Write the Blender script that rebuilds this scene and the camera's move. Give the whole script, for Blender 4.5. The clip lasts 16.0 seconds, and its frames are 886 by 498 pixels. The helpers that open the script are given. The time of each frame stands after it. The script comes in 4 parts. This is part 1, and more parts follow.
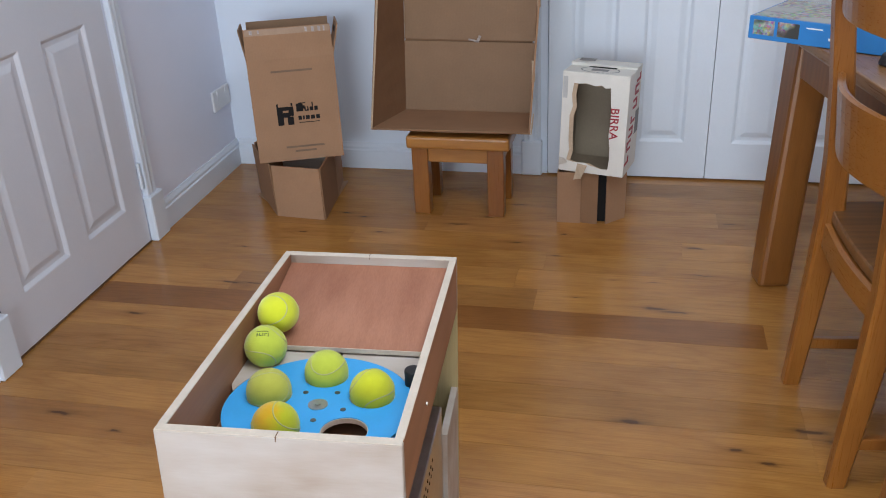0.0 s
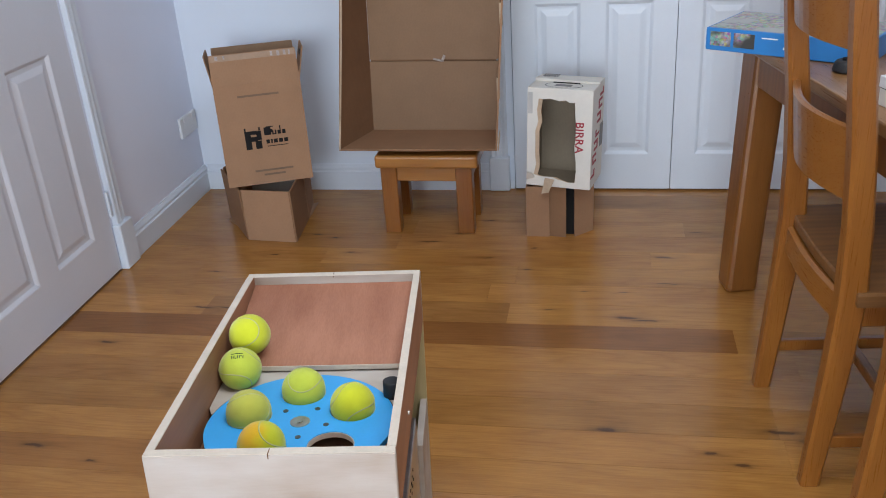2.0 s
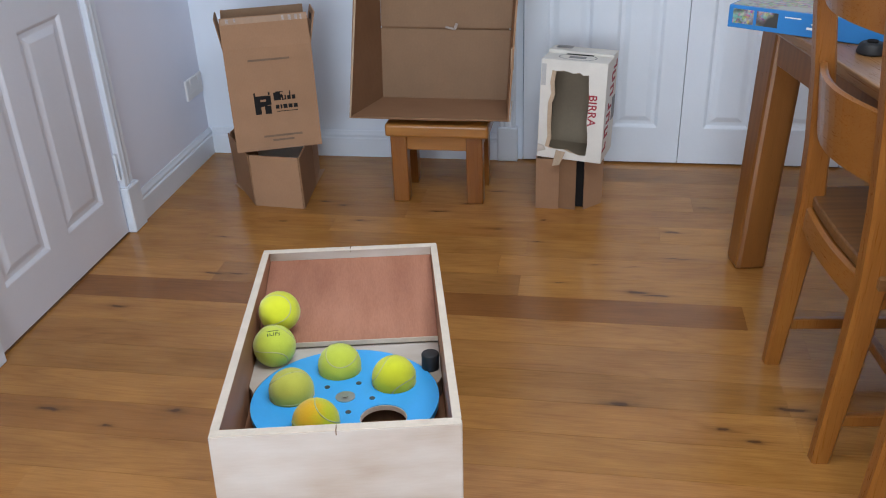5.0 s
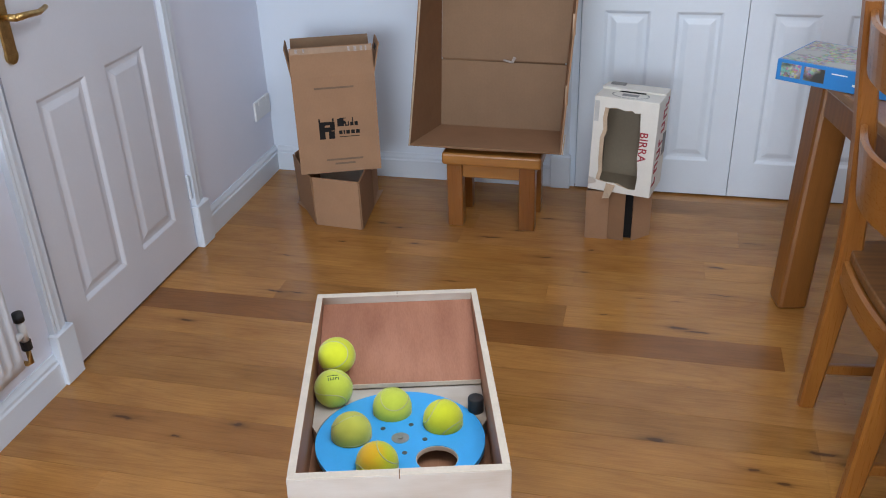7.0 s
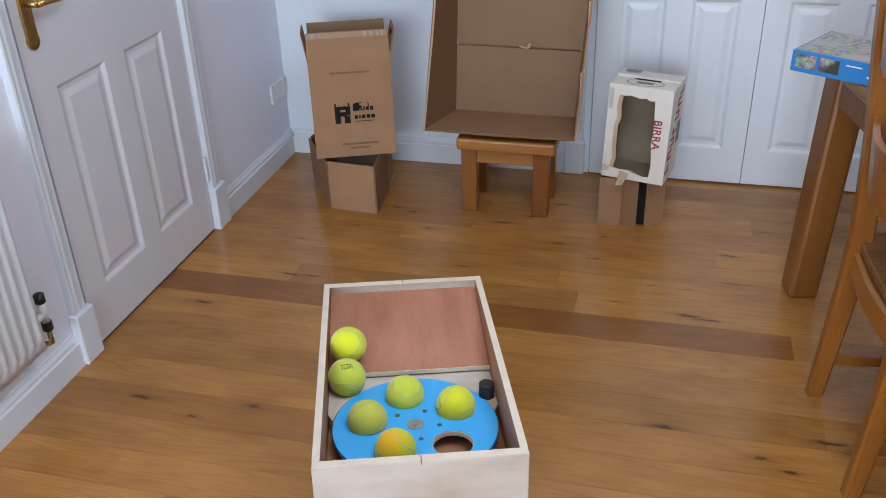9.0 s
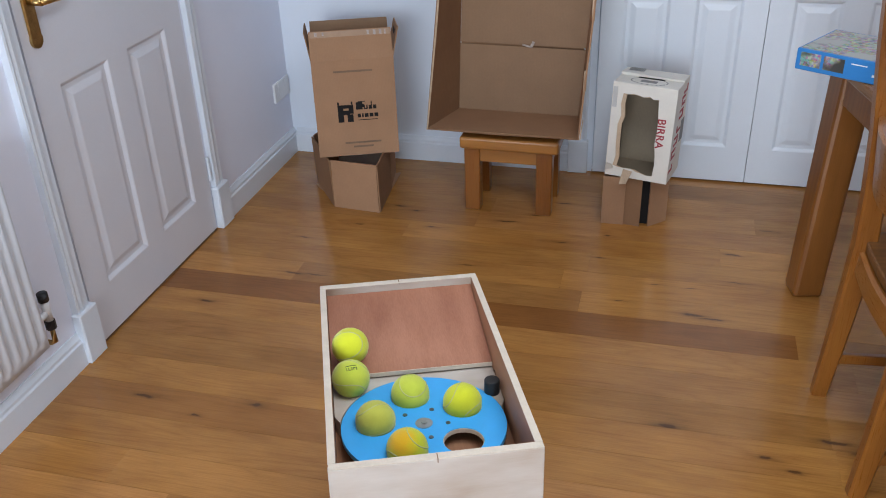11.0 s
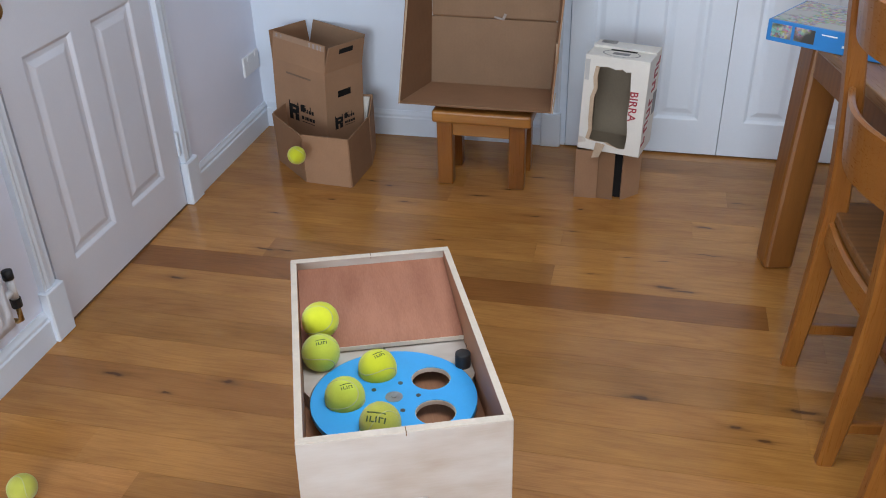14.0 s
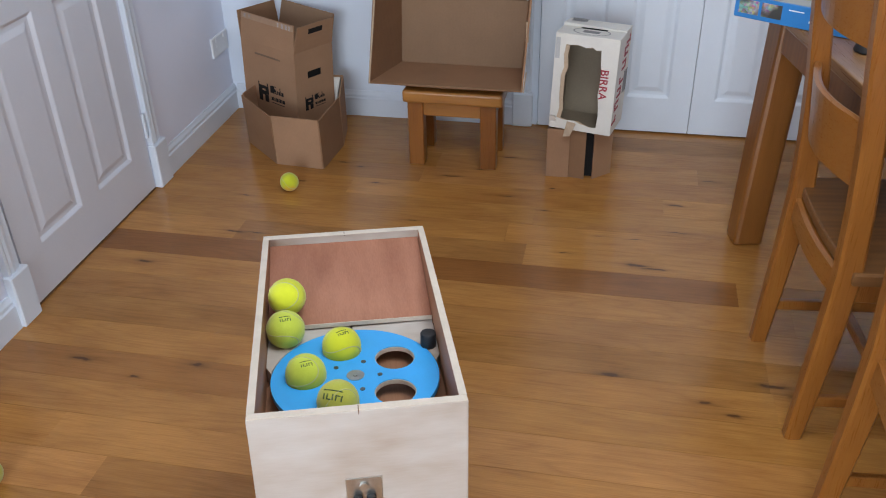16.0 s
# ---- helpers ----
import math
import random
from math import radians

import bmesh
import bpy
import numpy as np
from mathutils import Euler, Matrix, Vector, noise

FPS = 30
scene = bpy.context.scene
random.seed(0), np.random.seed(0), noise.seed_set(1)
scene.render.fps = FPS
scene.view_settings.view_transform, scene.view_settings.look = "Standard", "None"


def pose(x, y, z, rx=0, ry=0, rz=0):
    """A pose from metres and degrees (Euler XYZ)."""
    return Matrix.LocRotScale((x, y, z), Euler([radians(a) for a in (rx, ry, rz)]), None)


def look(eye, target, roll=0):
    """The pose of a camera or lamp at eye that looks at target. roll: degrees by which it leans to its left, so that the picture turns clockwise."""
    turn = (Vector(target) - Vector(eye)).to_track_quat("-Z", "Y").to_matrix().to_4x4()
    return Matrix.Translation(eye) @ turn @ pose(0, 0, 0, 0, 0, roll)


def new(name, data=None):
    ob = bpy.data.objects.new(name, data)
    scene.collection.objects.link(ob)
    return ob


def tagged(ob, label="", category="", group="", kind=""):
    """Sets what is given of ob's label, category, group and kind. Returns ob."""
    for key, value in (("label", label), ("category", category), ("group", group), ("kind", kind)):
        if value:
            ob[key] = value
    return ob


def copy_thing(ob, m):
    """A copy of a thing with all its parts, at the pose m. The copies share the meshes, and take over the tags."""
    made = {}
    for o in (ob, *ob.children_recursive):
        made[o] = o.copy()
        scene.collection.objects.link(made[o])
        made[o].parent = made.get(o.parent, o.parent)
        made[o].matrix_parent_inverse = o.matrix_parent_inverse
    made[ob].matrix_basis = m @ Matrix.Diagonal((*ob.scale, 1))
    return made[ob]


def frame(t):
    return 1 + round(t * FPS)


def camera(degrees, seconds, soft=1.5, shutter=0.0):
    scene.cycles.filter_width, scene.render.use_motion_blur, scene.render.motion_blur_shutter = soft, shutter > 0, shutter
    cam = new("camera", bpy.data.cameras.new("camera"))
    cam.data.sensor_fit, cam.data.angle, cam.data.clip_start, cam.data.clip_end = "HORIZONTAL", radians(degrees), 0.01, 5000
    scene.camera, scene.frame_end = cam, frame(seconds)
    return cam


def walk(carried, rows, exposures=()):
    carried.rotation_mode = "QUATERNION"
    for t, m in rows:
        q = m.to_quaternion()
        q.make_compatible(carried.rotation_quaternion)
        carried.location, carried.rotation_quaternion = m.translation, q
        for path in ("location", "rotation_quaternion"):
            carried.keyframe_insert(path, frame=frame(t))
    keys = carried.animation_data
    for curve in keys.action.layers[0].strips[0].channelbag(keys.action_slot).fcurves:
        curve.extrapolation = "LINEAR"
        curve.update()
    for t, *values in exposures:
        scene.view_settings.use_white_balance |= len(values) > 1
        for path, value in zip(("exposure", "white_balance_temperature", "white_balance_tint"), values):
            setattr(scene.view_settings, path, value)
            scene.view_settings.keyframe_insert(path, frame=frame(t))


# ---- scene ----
cam = camera(52.9, 16.0, soft=1.0, shutter=0.5)
PATH = [
    (0, (1.643, -3.291, 1.33), (1.239, -1.551, 0.431), -2.8),
    (0.5, (1.635, -3.302, 1.338), (1.226, -1.569, 0.428), -2.7),
    (1, (1.648, -3.31, 1.344), (1.228, -1.562, 0.469), -3.4),
    (1.5, (1.653, -3.309, 1.334), (1.275, -1.546, 0.468), -3.9),
    (2, (1.648, -3.312, 1.329), (1.304, -1.54, 0.468), -3.9),
    (2.5, (1.643, -3.317, 1.334), (1.317, -1.542, 0.471), -3.8),
    (3, (1.641, -3.325, 1.326), (1.336, -1.554, 0.448), -3.4),
    (3.2, (1.638, -3.324, 1.321), (1.355, -1.55, 0.442), -3.1),
    (5.3, (1.564, -3.318, 1.376), (1.25, -1.597, 0.407), -2.2),
    (5.5, (1.575, -3.325, 1.396), (1.243, -1.618, 0.408), -2.6),
    (6, (1.568, -3.346, 1.449), (1.179, -1.646, 0.47), -3.2),
    (6.5, (1.59, -3.362, 1.469), (1.168, -1.648, 0.528), -2.6),
    (7, (1.59, -3.384, 1.504), (1.165, -1.67, 0.565), -2.0),
    (7.5, (1.594, -3.392, 1.524), (1.15, -1.696, 0.56), -2.0),
    (8, (1.595, -3.402, 1.533), (1.151, -1.711, 0.562), -1.6),
    (8.5, (1.598, -3.402, 1.532), (1.152, -1.716, 0.554), -1.6),
    (9, (1.597, -3.398, 1.535), (1.145, -1.713, 0.556), -1.9),
    (11.5, (1.591, -3.395, 1.532), (1.134, -1.713, 0.551), -1.9),
    (12, (1.591, -3.394, 1.53), (1.131, -1.714, 0.547), -1.8),
    (12.5, (1.595, -3.395, 1.523), (1.138, -1.719, 0.531), -1.8),
    (13, (1.6, -3.393, 1.522), (1.159, -1.717, 0.524), -1.5),
    (13.5, (1.603, -3.385, 1.524), (1.207, -1.705, 0.515), -1.5),
    (14, (1.599, -3.385, 1.519), (1.201, -1.716, 0.492), -1.5),
    (14.5, (1.596, -3.381, 1.515), (1.214, -1.713, 0.48), -1.1),
    (15, (1.59, -3.376, 1.515), (1.22, -1.711, 0.472), -0.9),
    (15.5, (1.606, -3.378, 1.508), (1.238, -1.717, 0.458), -1.2),
    (16, (1.622, -3.377, 1.501), (1.273, -1.716, 0.443), -1.3),
]
walk(cam, [(t, look(eye, target, roll)) for t, eye, target, roll in PATH])

# ---------------- light ----------------
LAMP = 274.0
FILL_OPENING = (1.25, 2.45, -2.90, -1.80)  # unseen ceiling opening, added for overhead fill: x0, x1, y0, y1
world = bpy.data.worlds.new("sky")
scene.world = world
world.use_nodes = True
wn = world.node_tree
sky = wn.nodes.new("ShaderNodeTexSky")
sky.sky_type, sky.sun_disc = "NISHITA", False
sky.sun_elevation, sky.sun_rotation = radians(40), radians(200)
wn.links.new(sky.outputs[0], wn.nodes["Background"].inputs[0])
wn.nodes["Background"].inputs[1].default_value = 0.12


def opening_light(name, eye, target, sx, sy, power, colour):
    """An area lamp in an opening: garden daylight, and the added overhead fill."""
    d = bpy.data.lights.new(name, "AREA")
    d.shape, d.size, d.size_y, d.energy, d.color = "RECTANGLE", sx, sy, power, colour
    ob = new(name, d)
    ob.matrix_world = look(eye, target)
    return ob


opening_light("patio_daylight", (1.20, -6.89, 1.42), (1.70, 0, 1.15), 2.1, 1.8, LAMP * 0.57, (0.77, 0.885, 1.0))
# soft overhead fill, added in an unseen ceiling opening
opening_light("overhead_fill", (1.85, -2.35, 2.46), (1.85, -2.31, 0), 1.15, 1.05, LAMP * 0.110, (0.86, 0.94, 1.0))
scene.view_settings.exposure = 0.0


# ---------------- materials ----------------
class Nodes:
    """A short way to wire a material."""

    def __init__(self, name):
        self.mat = bpy.data.materials.new(name)
        self.mat.use_nodes = True
        self.tree = self.mat.node_tree
        self.bsdf = self.tree.nodes["Principled BSDF"]

    def add(self, kind, inputs=None, **props):
        n = self.tree.nodes.new("ShaderNode" + kind)
        for k, v in props.items():
            setattr(n, k, v)
        for k, v in (inputs or {}).items():
            self.put(n.inputs[k], v)
        return n

    def put(self, socket, v):
        if isinstance(v, bpy.types.NodeSocket):
            self.tree.links.new(v, socket)
        else:
            socket.default_value = v

    def math(self, op, a, b=0.0, c=0.0):
        return self.add("Math", {0: a, 1: b, 2: c}, operation=op).outputs[0]

    def mix(self, f, a, b, blend="MIX"):
        n = self.add("Mix", data_type="RGBA", blend_type=blend)
        self.put(n.inputs[0], f)
        self.put(n.inputs[6], a)
        self.put(n.inputs[7], b)
        return n.outputs[2]

    def coord(self, scale=(1, 1, 1), world=False, shift=False):
        src = self.add("NewGeometry").outputs["Position"] if world else self.add("TexCoord").outputs["Object"]
        m = self.add("Mapping", {0: src, 3: scale})
        if shift:
            r = self.add("ObjectInfo").outputs["Random"]
            c = self.add("CombineXYZ", {0: self.math("MULTIPLY", r, 37.0), 1: self.math("MULTIPLY", r, 91.0), 2: self.math("MULTIPLY", r, 13.0)})
            self.put(m.inputs[1], c.outputs[0])
        return m.outputs[0]

    def noise(self, vec, scale, detail=4.0, rough=0.55):
        return self.add("TexNoise", {"Vector": vec, "Scale": scale, "Detail": detail, "Roughness": rough}).outputs[0]

    def ramp(self, f, lo, hi):
        return self.add("MapRange", {0: f, 1: lo, 2: hi}).outputs[0]

    def bump(self, height, strength=0.2, dist=0.002):
        self.put(self.bsdf.inputs["Normal"], self.add("Bump", {"Height": height, "Strength": strength, "Distance": dist}).outputs[0])

    def done(self, colour, rough=0.6, metal=0.0, spec=None, coat=None):
        self.put(self.bsdf.inputs["Base Color"], colour)
        self.put(self.bsdf.inputs["Roughness"], rough)
        self.put(self.bsdf.inputs["Metallic"], metal)
        if spec is not None:
            self.put(self.bsdf.inputs["Specular IOR Level"], spec)
        if coat is not None:
            self.put(self.bsdf.inputs["Coat Weight"], coat)
            self.put(self.bsdf.inputs["Coat Roughness"], 0.25)
        return self.mat


def c4(r, g, b):
    return (r, g, b, 1.0)


def plain(name, col, rough=0.5, metal=0.0, var=0.12, scale=14.0, bump=0.08, fine=220.0, spec=None):
    """A surface of one colour with blotches and a fine grain."""
    n = Nodes(name)
    v = n.coord(shift=True)
    big, small = n.noise(v, scale), n.noise(v, fine, 2.0)
    mixed = n.math("ADD", n.math("MULTIPLY", big, 0.7), n.math("MULTIPLY", small, 0.3))
    lo, hi = c4(*[max(0, x * (1 - var)) for x in col]), c4(*[min(1, x * (1 + var)) for x in col])
    colour = n.mix(n.ramp(mixed, 0.3, 0.7), lo, hi)
    n.bump(mixed, bump, 0.001)
    return n.done(colour, n.add("MapRange", {0: big, 1: 0.2, 2: 0.8, 3: rough * 0.9, 4: min(1.0, rough * 1.1)}).outputs[0], metal, spec)


def wood(name, dark, light, axis=(1, 14, 14), rough=0.45, rings=9.0, random_tone=0.0, spec=None, blotch=0.25, coat=None):
    """Sawn wood with long grain; axis stretches the grain."""
    n = Nodes(name)
    v = n.coord(axis, shift=True)
    warp = n.noise(v, 1.4, 3.0)
    wave = n.add("TexWave", {"Vector": v, "Scale": rings / 10.0, "Distortion": 7.0, "Detail": 3.0, "Detail Scale": 1.2}, bands_direction="Y").outputs["Fac"]
    fibre = n.noise(n.coord(tuple(a * 6 if a > 3 else a for a in axis), shift=True), 5.0, 5.0, 0.65)
    f = n.math("ADD", n.math("MULTIPLY", wave, 0.12), n.math("ADD", n.math("MULTIPLY", fibre, 0.42), n.math("MULTIPLY", warp, blotch + 0.25)))
    colour = n.mix(n.ramp(f, 0.28, 0.66), c4(*dark), c4(*light))
    if random_tone:
        r = n.add("ObjectInfo").outputs["Random"]
        tone = n.add("MapRange", {0: r, 3: 1 - random_tone, 4: 1 + random_tone * 0.5}).outputs[0]
        colour = n.mix(1.0, colour, n.add("CombineColor", {0: tone, 1: tone, 2: tone}).outputs[0], "MULTIPLY")
    n.bump(f, 0.12, 0.0008)
    return n.done(colour, n.add("MapRange", {0: fibre, 1: 0.3, 2: 0.7, 3: rough * 0.85, 4: rough * 1.15}).outputs[0], 0.0, spec, coat)


# knots of the oak floor: x, y, half length, half width
KNOTS = [(1.734, -1.017, 0.060, 0.012), (1.859, -0.617, 0.032, 0.012), (0.206, -1.244, 0.030, 0.013), (0.419, -1.024, 0.045, 0.008),
         (1.670, -1.553, 0.045, 0.016), (0.275, -1.728, 0.040, 0.013), (0.599, -1.698, 0.030, 0.016), (0.707, -0.495, 0.020, 0.010),
         (2.075, -1.530, 0.060, 0.014), (1.905, -1.620, 0.030, 0.012), (1.975, -1.655, 0.035, 0.012), (1.420, -0.720, 0.025, 0.007),
         (1.060, -0.520, 0.045, 0.008), (0.520, -0.640, 0.022, 0.008), (1.500, -0.980, 0.030, 0.006), (0.360, -0.780, 0.030, 0.006),
         (1.860, -0.800, 0.050, 0.005), (1.280, -0.640, 0.025, 0.006), (0.980, -0.860, 0.030, 0.006), (0.450, -1.770, 0.012, 0.008),
         (1.790, -1.030, 0.045, 0.009), (2.150, -1.560, 0.050, 0.020), (1.610, -0.860, 0.020, 0.005), (1.720, -0.865, 0.025, 0.004),
         (0.640, -0.470, 0.022, 0.007), (0.800, -0.615, 0.028, 0.008), (1.160, -0.450, 0.030, 0.006), (0.500, -1.020, 0.050, 0.005),
         (1.250, -0.330, 0.040, 0.007), (1.980, -0.420, 0.030, 0.006), (1.430, -0.560, 0.014, 0.006), (0.905, -0.370, 0.030, 0.006)]


def oak_floor(name, dark, light):
    """Lacquered oak boards with knots; the grain runs along x and differs from board to board."""
    n = Nodes(name)
    v = n.coord((1.8, 5, 5), shift=True)
    r = n.add("ObjectInfo").outputs["Random"]
    # growth rings cut along the board: contour lines of a stretched field
    field = n.noise(n.coord((0.55, 4.5, 1), shift=True), 1.7, 2.0, 0.45)
    ring = n.math("ABSOLUTE", n.math("SINE", n.math("MULTIPLY", field, 46.0)))
    ring = n.math("POWER", ring, 0.6)
    fibre = n.noise(n.coord((5, 190, 190), shift=True), 2.0, 5.0, 0.65)
    streak = n.noise(v, 1.6, 4.0, 0.6)
    cloud = n.noise(n.coord((1.2, 3.0, 1), shift=True), 1.3, 3.0, 0.6)
    f = n.math("ADD", n.math("MULTIPLY", ring, 0.08), n.math("ADD", n.math("MULTIPLY", fibre, 0.42), n.math("MULTIPLY", streak, 0.50)))
    colour = n.mix(n.ramp(f, 0.25, 0.82), c4(*dark), c4(*light))
    colour = n.mix(n.math("MULTIPLY", n.ramp(cloud, 0.46, 0.68), 0.45), colour, n.mix(1.0, colour, c4(0.74, 0.66, 0.56), "MULTIPLY"))
    tone = n.add("MapRange", {0: r, 3: 0.82, 4: 1.12}).outputs[0]
    warm = n.math("MULTIPLY", tone, n.add("MapRange", {0: n.math("FRACT", n.math("MULTIPLY", r, 7.3)), 3: 0.9, 4: 1.06}).outputs[0])
    colour = n.mix(1.0, colour, n.add("CombineColor", {0: tone, 1: tone, 2: warm}).outputs[0], "MULTIPLY")
    # knots
    pos = n.add("NewGeometry").outputs["Position"]
    wob = n.add("TexNoise", {"Vector": pos, "Scale": 22.0, "Detail": 4.0}).outputs["Color"]
    wobbled = n.add("VectorMath", {0: pos, 1: n.add("VectorMath", {0: n.add("VectorMath", {0: wob, 1: (0.5, 0.5, 0.5)}, operation="SUBTRACT").outputs[0], 1: (0.060, 0.020, 0.0)}, operation="MULTIPLY").outputs[0]}, operation="ADD").outputs[0]
    total = 0.0
    for x, y, a, b in KNOTS:
        d = n.add("VectorMath", {0: wobbled, 1: (x, y, 0)}, operation="SUBTRACT").outputs[0]
        d = n.add("VectorMath", {0: d, 1: (0.8 / a, 1.15 / b, 0)}, operation="MULTIPLY").outputs[0]
        ln = n.add("VectorMath", {0: d}, operation="LENGTH").outputs["Value"]
        total = n.math("MAXIMUM", total, n.math("DIVIDE", 1.0, n.math("ADD", n.math("MULTIPLY", ln, ln), 0.001)))
    total = n.add("MapRange", {0: n.math("POWER", total, 0.7), 1: 0.20, 2: 4.2}).outputs[0]
    colour = n.mix(n.math("MULTIPLY", total, 0.84), colour, c4(0.048, 0.019, 0.009))
    n.bump(f, 0.05, 0.0005)
    rough = n.add("MapRange", {0: n.noise(n.coord((2, 2, 2), world=True), 3.0), 1: 0.3, 2: 0.7, 3: 0.17, 4: 0.27}).outputs[0]
    return n.done(colour, rough, 0.0, 0.5)


def cardboard(name, col, var=0.10):
    """Brown board with faint flutes and scuffs."""
    n = Nodes(name)
    v = n.coord()
    big, fine = n.noise(v, 9.0), n.noise(v, 160.0, 3.0)
    flute = n.add("TexWave", {"Vector": v, "Scale": 60.0, "Distortion": 0.4}, bands_direction="X").outputs["Fac"]
    f = n.math("ADD", n.math("MULTIPLY", big, 0.65), n.math("ADD", n.math("MULTIPLY", fine, 0.30), n.math("MULTIPLY", flute, 0.05)))
    colour = n.mix(n.ramp(f, 0.3, 0.72), c4(*[x * (1 - var) for x in col]), c4(*[x * (1 + var) for x in col]))
    n.bump(f, 0.12, 0.001)
    return n.done(colour, 0.78, 0.0, 0.25)


def felt(name, col, other=None):
    """Tennis felt: fuzzy, a little worn."""
    n = Nodes(name)
    v = n.coord(shift=True)
    fuzz, patch = n.noise(v, 420.0, 3.0, 0.7), n.noise(v, 38.0, 3.0)
    colour = n.mix(n.ramp(patch, 0.3, 0.75), c4(*[x * 0.86 for x in col]), c4(*col))
    if other:
        side = n.add("VectorMath", {0: n.coord(), 1: (0.03, -0.54, 0.84)}, operation="DOT_PRODUCT").outputs["Value"]
        blot = n.math("ADD", n.math("MULTIPLY", side, 30.0), n.math("MULTIPLY", n.noise(n.coord(), 60.0, 2.0), 0.5))
        colour = n.mix(n.ramp(blot, 0.78, 1.18), colour, c4(*other))
    colour = n.mix(n.math("MULTIPLY", fuzz, 0.16), colour, c4(*[x * 0.55 for x in col]))
    n.bump(n.math("ADD", fuzz, n.math("MULTIPLY", patch, 0.4)), 0.55, 0.0012)
    n.put(n.bsdf.inputs["Sheen Weight"], 0.35)
    return n.done(colour, 0.95, 0.0, 0.1)


WALL = plain("wall paint", (0.730, 0.790, 0.890), 0.75, var=0.025, scale=2.5, bump=0.05, fine=340)
SIDEWALL = plain("side wall paint", (0.770, 0.800, 0.920), 0.75, var=0.03, scale=2.5, bump=0.05, fine=340)
GLOSS = plain("white gloss paint", (0.695, 0.745, 0.825), 0.36, var=0.025, scale=5.0, bump=0.04, fine=160)
DOORPAINT = plain("door satin paint", (0.680, 0.690, 0.755), 0.42, var=0.03, scale=4.0, bump=0.05, fine=180)
FARWALL = plain("stone paint", (0.47, 0.465, 0.46), 0.8, var=0.04, scale=2.5)
CEIL = plain("ceiling paint", (0.84, 0.84, 0.84), 0.9, var=0.02)
PLASTIC = plain("white plastic", (0.78, 0.78, 0.80), 0.35, var=0.02)
RADIATOR = plain("radiator enamel", (0.64, 0.67, 0.73), 0.3, var=0.03, scale=6)
BRASS = plain("aged brass", (0.50, 0.33, 0.13), 0.32, 1.0, var=0.25, scale=60)
STEEL = plain("zinc steel", (0.52, 0.52, 0.50), 0.34, 1.0, var=0.15, scale=40)
DARKSTEEL = plain("dull screw steel", (0.20, 0.20, 0.20), 0.45, 1.0, var=0.2, scale=80)
BLACK = plain("black rubber", (0.014, 0.014, 0.016), 0.55, var=0.3)
INK = plain("black ink", (0.016, 0.014, 0.014), 0.8, var=0.2, spec=0.15)
FAINT = plain("faint brown ink", (0.185, 0.110, 0.066), 0.7, var=0.2)
RED = plain("red ink", (0.36, 0.025, 0.04), 0.6, var=0.15)
PALEINK = plain("pale grey ink", (0.44, 0.43, 0.42), 0.6, var=0.2)
GREYINK = plain("grey ink", (0.22, 0.21, 0.21), 0.6, var=0.2)
OAK = oak_floor("oak boards", (0.222, 0.087, 0.020), (0.620, 0.295, 0.082))
OAKMID = oak_floor("tan oak boards", (0.200, 0.076, 0.018), (0.500, 0.225, 0.061))
OAKDARK = oak_floor("brown oak boards", (0.175, 0.061, 0.015), (0.400, 0.163, 0.043))
SUBFLOOR = plain("dark joint", (0.160, 0.078, 0.031), 0.8)
STOOLWOOD = wood("honey oak", (0.23, 0.082, 0.014), (0.43, 0.185, 0.040), (2, 22, 22), 0.32, 8, coat=0.25)
RAILWOOD = wood("bent beech rail", (0.225, 0.076, 0.012), (0.300, 0.114, 0.021), (20, 2.0, 20), 0.30, 4, coat=0.3)
CHAIRWOOD = wood("varnished beech", (0.180, 0.056, 0.008), (0.280, 0.102, 0.018), (18, 18, 2.0), 0.30, 6, coat=0.3)
SEATWOOD = wood("brown seat wood", (0.10, 0.040, 0.012), (0.21, 0.095, 0.032), (2, 20, 20), 0.35, 7, coat=0.3)
TABLEWOOD = wood("table pine", (0.155, 0.053, 0.010), (0.238, 0.090, 0.019), (18, 18, 2.0), 0.32, 7, coat=0.25)
TOPWOOD = wood("tabletop oak", (0.17, 0.075, 0.025), (0.34, 0.17, 0.065), (20, 2, 20), 0.30, 7, coat=0.3)
def birch_ply(name):
    """Rotary-cut pale veneer: broad soft flames, faint pink, a few grey smears."""
    n = Nodes(name)
    flame = n.noise(n.coord((2.2, 6.0, 5.0)), 2.0, 3.0, 0.55)
    pore = n.noise(n.coord((14, 120, 120)), 3.0, 4.0, 0.7)
    f = n.math("ADD", n.math("MULTIPLY", flame, 0.9), n.math("MULTIPLY", pore, 0.1))
    colour = n.mix(n.ramp(f, 0.34, 0.62), c4(0.405, 0.318, 0.250), c4(0.545, 0.495, 0.452))
    n.bump(pore, 0.06, 0.0006)
    return n.done(colour, 0.58, 0.0, 0.25)


BIRCH = birch_ply("pale birch ply")
PLYEDGE = plain("ply edge", (0.62, 0.54, 0.45), 0.7, var=0.11, scale=30, bump=0.15)
REDPLY = wood("red hardwood ply", (0.27, 0.105, 0.062), (0.44, 0.205, 0.130), (16, 2.0, 16), 0.55, 5, spec=0.25)
SIDEPLY = wood("brown ply", (0.24, 0.105, 0.055), (0.40, 0.20, 0.115), (14, 1.6, 14), 0.55, 5, spec=0.25)
YELLOWPLY = wood("yellowish ply", (0.46, 0.36, 0.17), (0.62, 0.52, 0.29), (10, 10, 1.5), 0.6, 5, spec=0.25)
BLUE = plain("blue paint", (0.045, 0.385, 0.84), 0.42, var=0.05, scale=20, bump=0.1)
